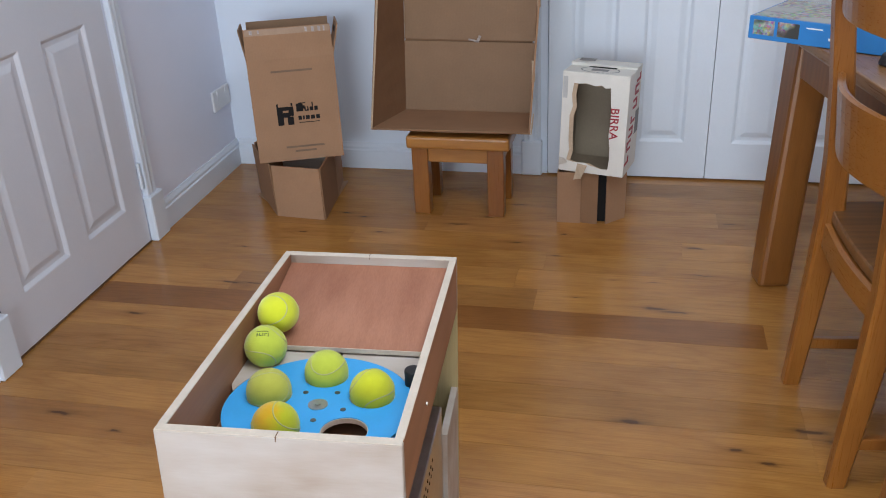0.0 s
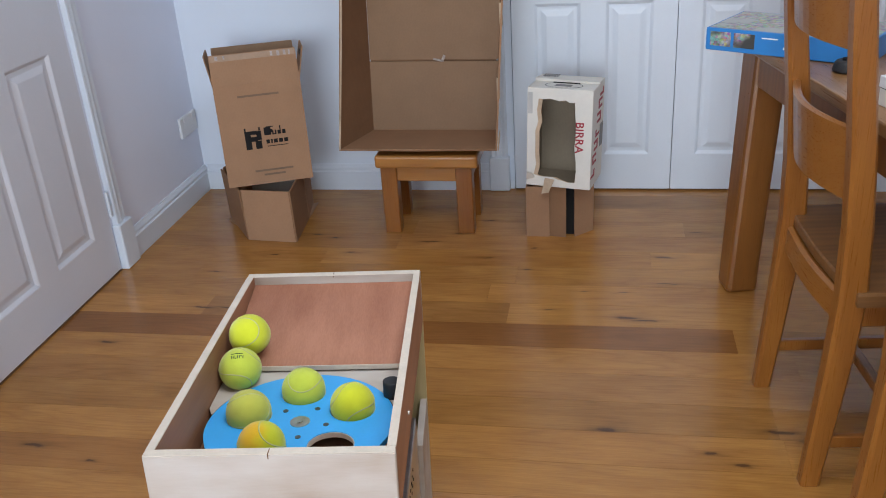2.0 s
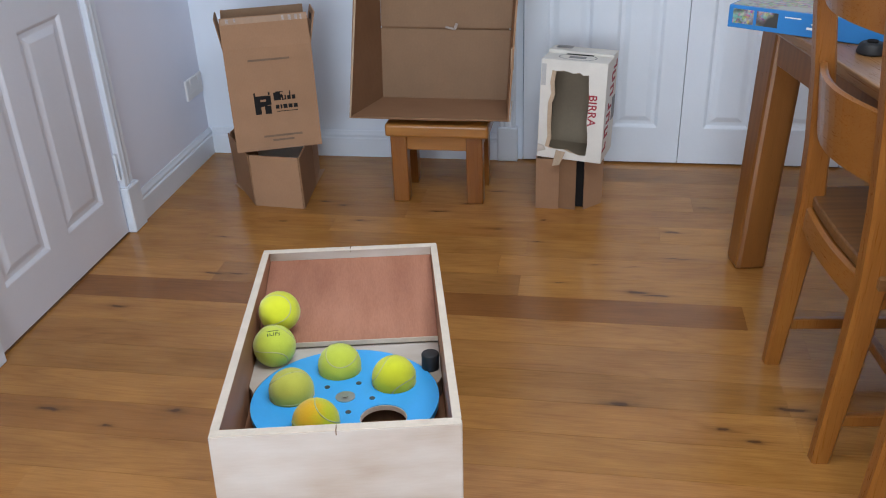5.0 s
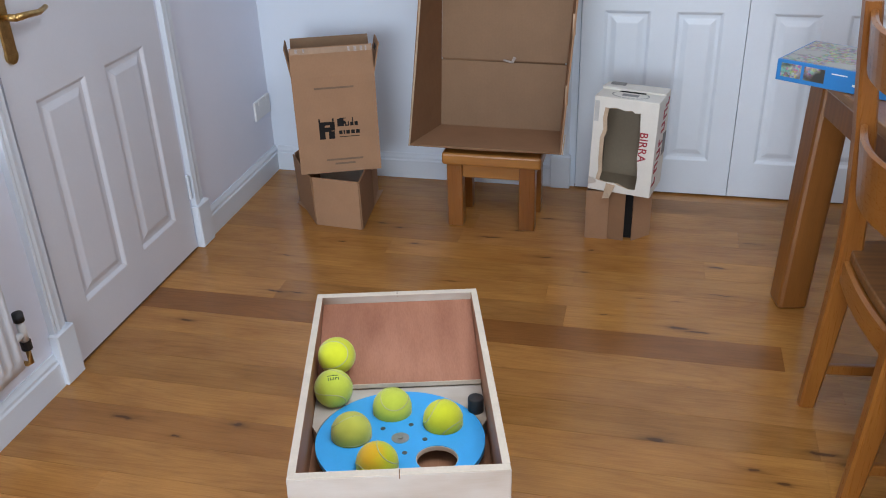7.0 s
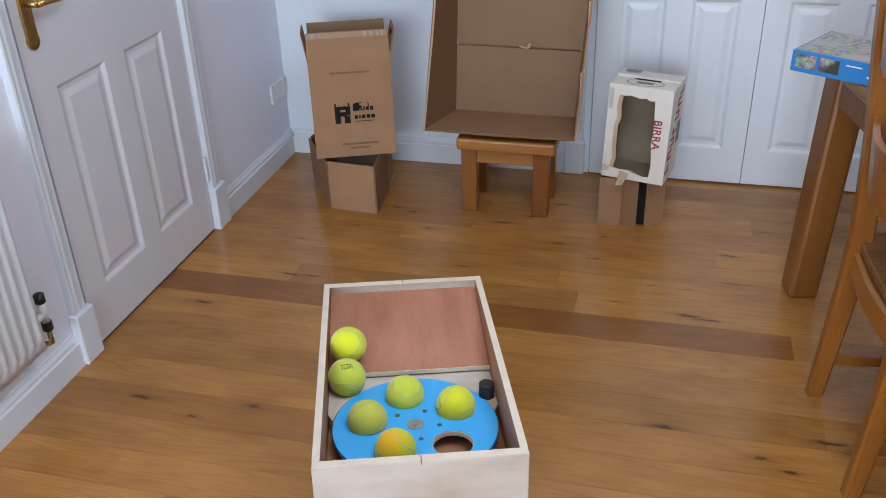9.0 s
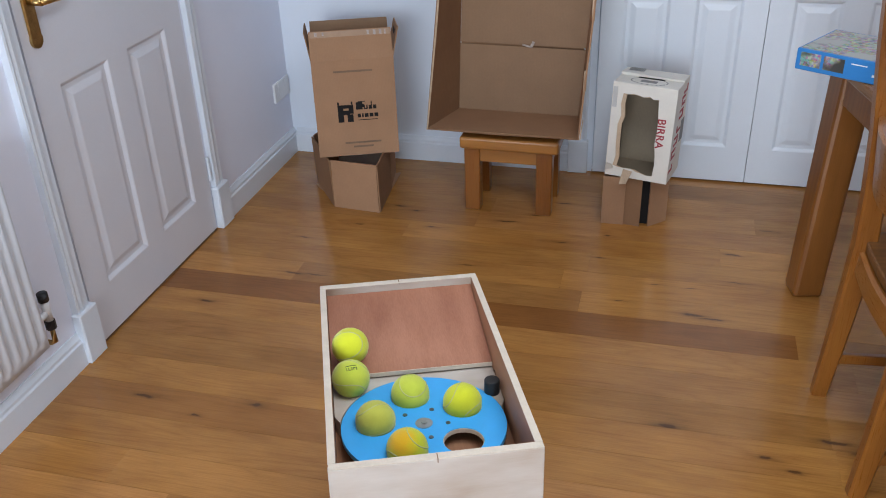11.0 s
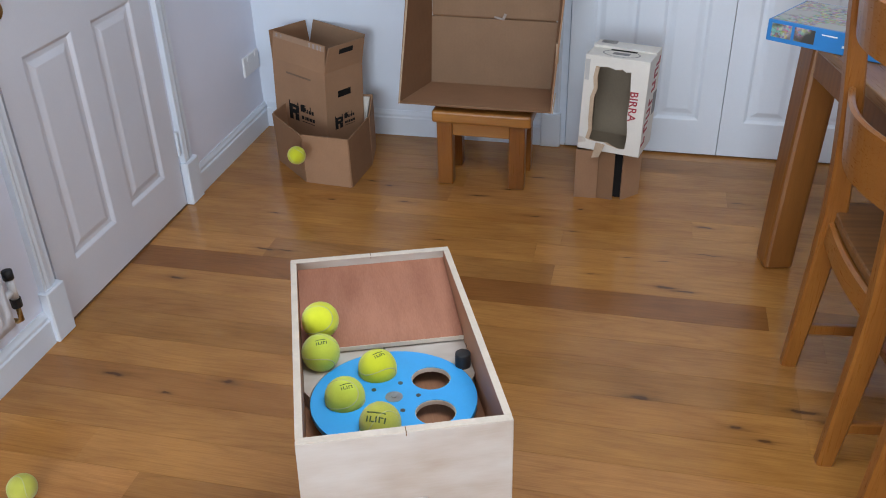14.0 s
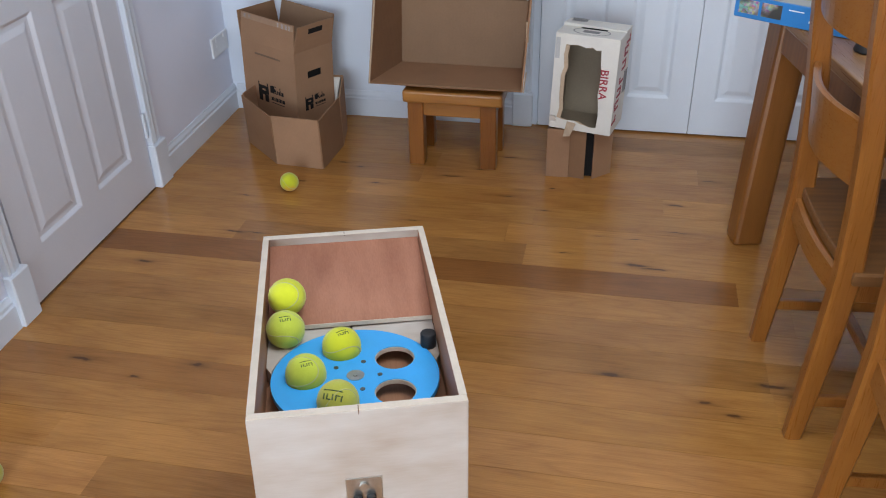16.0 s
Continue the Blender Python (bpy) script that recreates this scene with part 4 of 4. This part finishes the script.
def hole_disc(r, holes, z0, z1):
    """A round plate with through holes: wedges of a fan between hole rims and the outer rim."""
    bm = bmesh.new()
    n, m = 120, 24
    lay = {}
    for z in (z0, z1):
        outer = [bm.verts.new((r * math.cos(2 * math.pi * k / n), r * math.sin(2 * math.pi * k / n), z)) for k in range(n)]
        rims = [[bm.verts.new((hx + hr * math.cos(2 * math.pi * k / m), hy + hr * math.sin(2 * math.pi * k / m), z)) for k in range(m)] for hx, hy, hr in holes]
        edges = [bm.edges.new((loop[k], loop[(k + 1) % len(loop)])) for loop in [outer] + rims for k in range(len(loop))]
        bmesh.ops.triangle_fill(bm, use_beauty=True, use_dissolve=False, edges=edges)
        lay[z] = [outer] + rims
    for a, b in zip(lay[z0], lay[z1]):
        for k in range(len(a)):
            bm.faces.new((a[k], a[(k + 1) % len(a)], b[(k + 1) % len(b)], b[k]))
    return bm


def launcher():
    m = empty("ball_launcher", pose(LPOS[0], LPOS[1], LZ, *TILT), "home-made plywood tennis ball launcher with a blue feed disc", "ball launcher")
    w, l, t = LW / 2, LL / 2, 0.012
    part("front_panel", box(-w, w, -l, -l + t, -0.34, 0.0, 0.0015), BIRCH, m, "pale birch front panel")
    part("front_rail", box(-w + 0.001, w - 0.001, -l + 0.0005, -l + t + 0.002, 0.0, 0.0012), PLYEDGE, m)
    part("rear_panel", box(-w, w, l - t, l, -0.100, 0.0, 0.0015), BIRCH, m)
    part("lower_rear", box(-w, w, l - t, l, -0.585, -0.1005), YELLOWPLY, m)
    part("rear_rail", box(-w + 0.001, w - 0.001, l - t - 0.004, l - 0.001, 0.0, 0.0012), PLYEDGE, m)
    for s in (-1, 1):
        x0, x1 = (w - t, w) if s > 0 else (-w, -w + t)
        p = part("side_panel", box(x0, x1, -l + t, l - t, -0.100, -0.0008), SIDEPLY, m, "reddish brown side panel")
        part("top_edge", box(x0 + 0.0003, x1 - 0.0003, -l + t + 0.0025, l - t - 0.0045, -0.0008, 0.0010), PLYEDGE, p, "pale layered ply edge")
        part("lower_side", box(x0, x1, 0.118 if s > 0 else -l + t, l - t, -0.585, -0.262 if s > 0 else -0.10), BIRCH if s > 0 else SIDEPLY, m)
    part("inner_front", box(-w + t, w - t, -l + t, -l + t + 0.003, -0.10, -0.006), SIDEPLY, m)
    part("deck", box(-w + t, w - t, -l + t + 0.003, l - t, -0.106, -0.100), SIDEPLY, m)
    for sx in (-1, 1):
        edge = [(sx * 0.1392 * math.cos(radians(q)), DISC[1] + 0.1392 * math.sin(radians(q))) for q in range(89, 8, -6)]
        edge = [(x, y) for x, y in edge if abs(x) < w - t - 0.002] + [(sx * (w - t - 0.001), -0.060), (sx * (w - t - 0.001), 0.0750), (sx * 0.0005, 0.0750)]
        part("corner_block", sweep([[(x, y, z) for x, y in edge] for z in (-0.0998, -0.0705)]), BIRCH, m, "pale wooden corner board beside the disc")
    part("ramp", hull([(-w + t + 0.001, 0.048, -0.066), (w - t - 0.001, 0.048, -0.066), (w - t - 0.001, l - t - 0.001, -0.022), (-w + t + 0.001, l - t - 0.001, -0.022),
                       (-w + t + 0.001, 0.046, -0.060), (w - t - 0.001, 0.046, -0.060), (w - t - 0.001, l - t - 0.001, -0.016), (-w + t + 0.001, l - t - 0.001, -0.016)]), REDPLY, m, "sloping red hardwood ramp")
    part("ramp_edge", box(-w + t + 0.001, w - t - 0.001, 0.0445, 0.0460, -0.067, -0.0592), PLYEDGE, m)
    part("roller", cyl(0.0135, -0.090, -0.044, 20, Matrix.Translation((0.1290, -0.0330, 0)), None, 0.002), BLACK, m, "black rubber roller", True)
    part("wire", tube([(0.147, 0.028, -0.066), (0.148, 0.010, -0.072), (0.140, 0.004, -0.080)], 0.002, 6), BLACK, m)
    part("screw", cyl(0.0035, 0, 0.002, 10, pose(w, -0.10, -0.060, 0, 90, 0)), STEEL, m)
    part("joint_line", box(-0.0007, 0.0007, -l - 0.0003, -l + t, -0.006, 0.0014), SUBFLOOR, m, "thin dark joint")
    part("joint_line", box(-0.0007, 0.0007, l - t, l + 0.0003, -0.005, 0.0014), SUBFLOOR, m, "thin dark joint")
    # power inlet on the front panel
    s = part("power_inlet", box(-0.026, 0.028, -l - 0.002, -l, -0.205, -0.122, 0.0006), STEEL, m, "steel plate with two black plugs")
    for x in (-0.009, 0.011):
        g = part("plug", cyl(0.007, 0, 0.030, 14, pose(x, -l - 0.006, -0.152, 168, 0, 0), 0.0085, 0.002), BLACK, s, "", True)
        part("tip", cyl(0.0055, 0, 0.016, 12, pose(x, -l - 0.012, -0.182, 168, 0, 0)), PLASTIC, g)
    part("bolt", cyl(0.007, 0, 0.004, 14, pose(0.001, -l - 0.002, -0.137, 90, 0, 0)), STEEL, s)
    # power supply behind the open side
    q = part("power_supply", box(0.045, 0.150, -0.235, 0.112, -0.420, -0.200, 0.002), STEEL, m, "perforated zinc power supply")
    part("terminal", box(0.1500, 0.1508, -0.17, -0.06, -0.36, -0.30), GREYINK, q)
    # black discs painted as the dark of the vent holes
    part("vent", join(*[cyl(0.003, 0, 0.0008, 8, pose(0.1500, -0.15 + 0.018 * i, -0.225 - 0.018 * j, 0, 90, 0)) for i in range(9) for j in range(2)]), INK, q)
    part("shelf", box(-w + t, w - t, -l + t, l - t, -0.440, -0.425), YELLOWPLY, m)
    part("base_board", box(-w - 0.01, w + 0.01, -l - 0.01, l + 0.01, -0.600, -0.585, 0.002), BIRCH, m)
    for x in (-w + 0.03, w - 0.03):
        for y in (-l + 0.03, l - 0.03):
            part("foot", cyl(0.016, -0.6425 if y < 0 else -0.6045, -0.600, 16, Matrix.Translation((x, y, 0))), BLACK, m)
    part("lower_front", box(-w, w, -l, -l + t, -0.585, -0.341), BIRCH, m)
    # feed disc, which turns
    d = part("feed_disc", hole_disc(0.1370, [(HOLE_R * math.cos(2 * math.pi * k / 5), HOLE_R * math.sin(2 * math.pi * k / 5), HOLE) for k in range(5)], -0.009, 0.0), BLUE, m, "blue painted round disc with five holes")
    part("washer", cyl(0.0145, 0.0, 0.0010, 24), STEEL, d)
    part("hub_bolt", cyl(0.0045, 0.001, 0.0026, 6), STEEL, d)
    for k in range(5):
        a = 2 * math.pi * (k + 0.5) / 5
        part("screw", cyl(0.0042, 0.0, 0.0010, 10, Matrix.Translation((0.040 * math.cos(a), 0.040 * math.sin(a), 0))), DARKSTEEL, d)
        h = 2 * math.pi * k / 5
        part("hole_rim", hole_ring(HOLE_R * math.cos(h), HOLE_R * math.sin(h)), PLYEDGE, d, "bare wood cut edge")
    return m, d


def hole_ring(x, y):
    bm = bmesh.new()
    n = 24
    vs = [[bm.verts.new((x + r * math.cos(2 * math.pi * k / n), y + r * math.sin(2 * math.pi * k / n), z)) for k in range(n)] for r, z in ((HOLE - 0.0002, -0.0090), (HOLE - 0.0002, -0.0012), (HOLE - 0.0012, -0.0012), (HOLE - 0.0012, -0.0090))]
    for i in range(4):
        a, b = vs[i], vs[(i + 1) % 4]
        for k in range(n):
            bm.faces.new((a[k], a[(k + 1) % n], b[(k + 1) % n], b[k]))
    return bm


machine, disc = launcher()


# ---------------- tennis balls ----------------
BR = 0.0332


def ball(material, label, turn=(0, 0, 0), marked=False):
    b = empty("tennis_ball", Matrix.Identity(4), label, "ball", "tennis balls")
    rot = Euler([radians(a) for a in turn]).to_matrix().to_4x4()
    bm = bmesh.new()
    bmesh.ops.create_icosphere(bm, subdivisions=4, radius=BR)
    bm.transform(rot)
    part("felt", bm, material, b, "", True)
    pts = []
    for k in range(73):
        s = 2 * math.pi * k / 72
        p = Vector((0.75 * math.cos(s) + 0.25 * math.cos(3 * s), 0.75 * math.sin(s) - 0.25 * math.sin(3 * s), 2 * math.sqrt(0.75 * 0.25) * math.sin(2 * s)))
        pts.append(p.normalized() * (BR - 0.0004))
    part("seam", tube(pts, 0.0011, 6, None, rot), SEAM, b, "pale rubber seam", True)
    if marked:
        bms = []
        for k, (lon, lat, wd, ht) in enumerate(((-26, 4, 4.2, 17), (-15, 4, 4.2, 17), (-7, 11, 8, 4), (2, 4, 4.2, 17), (12, 4, 4.2, 17), (19, -2, 8, 4), (28, 4, 4.2, 17), (-14, -16, 34, 3), (14, -16, 26, 3))):
            m = pose(0, 0, 0, 0, 0, marked[0]) @ pose(0, 0, 0, marked[1], 0, 0) @ pose(0, 0, 0, 0, 0, 0.55 * lon * marked[2]) @ pose(0, 0, 0, 0.55 * lat * marked[2], 0, 0)
            ww, hh = BR * radians(wd) * 0.27 * marked[2], BR * radians(ht) * 0.27 * marked[2]
            bms.append(box(-ww, ww, -BR - 0.0005, -BR + 0.001, -hh, hh, m=m))
        part("print", join(*bms), BALLINK, b, "dark printed bars")
    return b


ball_queue_far = ball(YEL, "bright yellow tennis ball on the launcher's ramp", (30, 70, 20))
ball_queue = ball(YEL2, "green-yellow tennis ball with dark print, beside the disc", (80, 10, 60), (8, -64, 1.0))
ball_b = ball(YEL, "yellow tennis ball with dirt specks in the disc", (70, 20, 100), (40, -74, 1.0))
ball_a = ball(YEL2, "yellow tennis ball with a pale seam in the disc", (10, 80, 10), (30, -62, 1.0))
ball_c = ball(YEL3, "faded olive-yellow tennis ball in the disc", (25, 35, 80), (-4, -50, 1.7))
ball_shot = ball(YEL4, "yellow tennis ball with an orange stain, fired at the cartons", (60, 0, 40))
ball_floor = ball(YEL3, "worn tennis ball lying on the floorboards", (60, 50, 0))


# ---------------- floor boards ----------------
def floor():
    f = solid("floor", box(-0.12, XR + 0.12, YB - 0.12, 0.12, -0.05, -0.006), SUBFLOOR, "lacquered oak board floor with knots", "floor", "structure")
    rnd = random.Random(11)
    wide, gap = 0.1225, 0.0004
    y = -1.191 + wide * 10
    row = -10
    while y > YB - 0.1:
        lo, hi = max(y - wide, YB), min(y, 0.0)
        y -= wide
        row += 1
        if hi <= lo:
            continue
        # row 0 is the long brown board, with its end by the table
        cuts = [-0.10]
        first = 2.021 if row == 0 else rnd.uniform(0.3, 1.6)
        if row in (1, 2):
            first = 2.16 + 0.4 * (row - 1)
        if row == 3:
            first = 2.068
        if row == 4:
            first = 2.075
        if row == 5:
            first = 1.02
        x = first
        while x < XR:
            cuts.append(x)
            x += rnd.uniform(0.9, 1.8)
        cuts.append(XR)
        for k, (a, b) in enumerate(zip(cuts, cuts[1:])):
            if b - a < 0.03:
                continue
            h = 0.5 * (b - a) - 0.0001
            bm = box(-h, h, -(hi - lo) / 2 + gap, (hi - lo) / 2 - gap, -0.0058, 0.0)
            brown = (row == 0 and k == 0) or (rnd.random() < 0.10 and y < -2.6)
            ob = new("floor_board", mesh_of("floor_board", bm, OAKDARK if brown else OAKMID if row == 5 and k == 0 else OAK))
            ob.location = ((a + b) / 2, (lo + hi) / 2, 0)
            ob.parent = f


floor()


# ---------------- what moves ----------------
YAW = [(0, 4.51), (0.5, 4.92), (1, 5.83), (1.5, 6.94), (2, 7.8), (2.5, 8.32), (3, 9.22), (5.5, 13.57), (6, 14.6), (6.5, 15.33), (7, 16.07), (7.5, 16.9), (8, 17.66), (8.5, 18.55), (9, 19.18),
       (11.5, 23.38), (12, 23.76), (12.5, 23.59), (13, 23.51), (13.5, 22.73), (14, 22.02), (14.5, 21.37), (15, 20.45), (15.5, 19.52), (16, 18.87)]
FEED = [(0, -49), (3, -48), (6, -45), (11.6, -44), (11.8, -41), (12.0, -35), (12.2, -25), (12.4, -14), (12.6, -7), (12.8, -1), (13.0, 10), (13.2, 17), (13.4, 24), (13.6, 30), (13.8, 32), (16, 32)]
ROLL = [(0, 120), (12.4, 120), (13.8, 0), (16, 0)]  # how the balls roll in their holes
TIMES = [0, 0.5, 1, 1.5, 2, 2.5, 3, 3.5, 4, 4.5, 5, 5.5, 6, 6.5, 7, 7.5, 8, 8.5, 9, 9.5, 10, 10.5, 11, 11.4] + [round(11.6 + 0.1 * k, 1) for k in range(23)] + [14, 14.5, 15, 15.5, 16]


def at_time(table, t):
    return float(np.interp(t, [r[0] for r in table], [r[1] for r in table]))


def machine_pose(t):
    return pose(LPOS[0], LPOS[1], LZ, *TILT, at_time(YAW, t))


def disc_pose(t):
    return pose(*DISC, 0, 0, at_time(FEED, t))


def in_disc(k, t, drop=0.0):
    a = radians(72 * k)
    return machine_pose(t) @ disc_pose(t) @ pose(HOLE_R * math.cos(a), HOLE_R * math.sin(a), 0.008 - drop)


# flight and bounces of the fired ball: seconds, x, y, z
FLIGHT = [(12.8, 0.482, -0.62, 0.439), (12.9, 0.433, -0.52, 0.605), (13.0, 0.431, -0.53, 0.614), (13.1, 0.414, -0.54, 0.54), (13.2, 0.407, -0.55, 0.407), (13.3, 0.390, -0.57, 0.090), (13.37, 0.386, -0.572, 0.034),
          (13.4, 0.385, -0.575, 0.068), (13.5, 0.384, -0.58, 0.251), (13.6, 0.389, -0.59, 0.303), (13.7, 0.385, -0.6, 0.256), (13.8, 0.393, -0.61, 0.13), (13.87, 0.393, -0.615, 0.034), (13.9, 0.393, -0.62, 0.078),
          (14.0, 0.405, -0.63, 0.162), (14.1, 0.407, -0.635, 0.136), (14.23, 0.41, -0.64, 0.034), (14.33, 0.42, -0.648, 0.095), (14.4, 0.423, -0.65, 0.100), (14.5, 0.426, -0.652, 0.036), (15, 0.472, -0.681, 0.034), (15.5, 0.500, -0.710, 0.034), (16, 0.509, -0.719, 0.034)]


def motions():
    # the open carton on the floor is pushed wider as the bottle carton drops into it
    def swing(x, y, a, dx=0.0, dy=0.0):
        return Matrix.Translation((x + dx, y + dy, 0)) @ pose(0, 0, 0, 0, 0, a) @ Matrix.Translation((-x, -y, 0))
    for k, before in ((0, swing(0.390, -0.522, -10)), (2, swing(0.573, -0.538, 9.5)), (3, swing(0.588, -0.330, 0, -0.034, 0.0)), (4, swing(0.588, -0.330, 0, -0.036, 0.0)), (5, swing(0.212, -0.352, 0, 0.033, 0.029))):
        rest = Matrix.Identity(4)
        walk(carton_sides[k], [(0.0, before), (12.8, before), (13.05, rest), (16.0, rest)])
    walk(machine, [(t, machine_pose(t)) for t in TIMES])
    walk(disc, [(t, disc_pose(t)) for t in TIMES])
    for b, k in ((ball_b, 1), (ball_a, 2), (ball_c, 3)):
        walk(b, [(t, in_disc(k, t) @ pose(0, 0, 0, 0, 0, -50) @ pose(0, 0, 0, at_time(ROLL, t))) for t in TIMES])
    for b, p in ((ball_queue_far, (-0.1088, 0.0745, -0.0160)), (ball_queue, (-0.1124, 0.0125, -0.0440))):
        walk(b, [(t, machine_pose(t) @ pose(*p)) for t in TIMES])
    rows = [(t, in_disc(4, t)) for t in TIMES if t < 12.25] + [(12.3, in_disc(4, 12.3, 0.012)), (12.4, in_disc(4, 12.4, 0.125))]
    for t, p, a in ((12.5, (0.0, -0.12, -0.22), 45), (12.6, (0.0, -0.02, -0.23), 90), (12.7, (0.0, 0.17, -0.21), 130)):
        rows.append((t, machine_pose(t) @ pose(*p, a)))
    rows += [(t, pose(x, y, z, 170 - 20 * (t - 12.8), 0, 20)) for t, x, y, z in FLIGHT]
    walk(ball_shot, rows)
    walk(ball_floor, [(0, pose(0.55, -4.60, BR)), (8.8, pose(0.55, -4.60, BR)), (9.3, pose(0.52, -4.20, BR, -40, 0, 0)), (9.8, pose(0.46, -3.50, BR, -110, 0, 0)), (10.3, pose(0.38, -2.80, BR, -180, 0, 0)),
                      (10.8, pose(0.325, -2.30, BR, -250, 0, 0)), (11.2, pose(0.312, -2.178, BR, -285, 0, 0)), (16, pose(0.312, -2.178, BR, -285, 0, 0))])
    still = pose(0.448, -0.372, 0.1925, -4.5, 0, 21.5)
    end = pose(0.337, -0.200, 0.0098, -1.6, 1.3, -27.8)
    walk(wine, [(0, still), (12.8, still), (12.9, pose(0.402, -0.315, 0.228, -6, -1, -9)), (13.0, pose(0.396, -0.280, 0.148, -4, -1, -19)), (13.1, pose(0.388, -0.240, 0.030, 13, 6, -25)),
                (13.2, pose(0.349, -0.220, 0.016, 5.4, 2.3, -27.8)), (13.3, end), (16, end)])


motions()
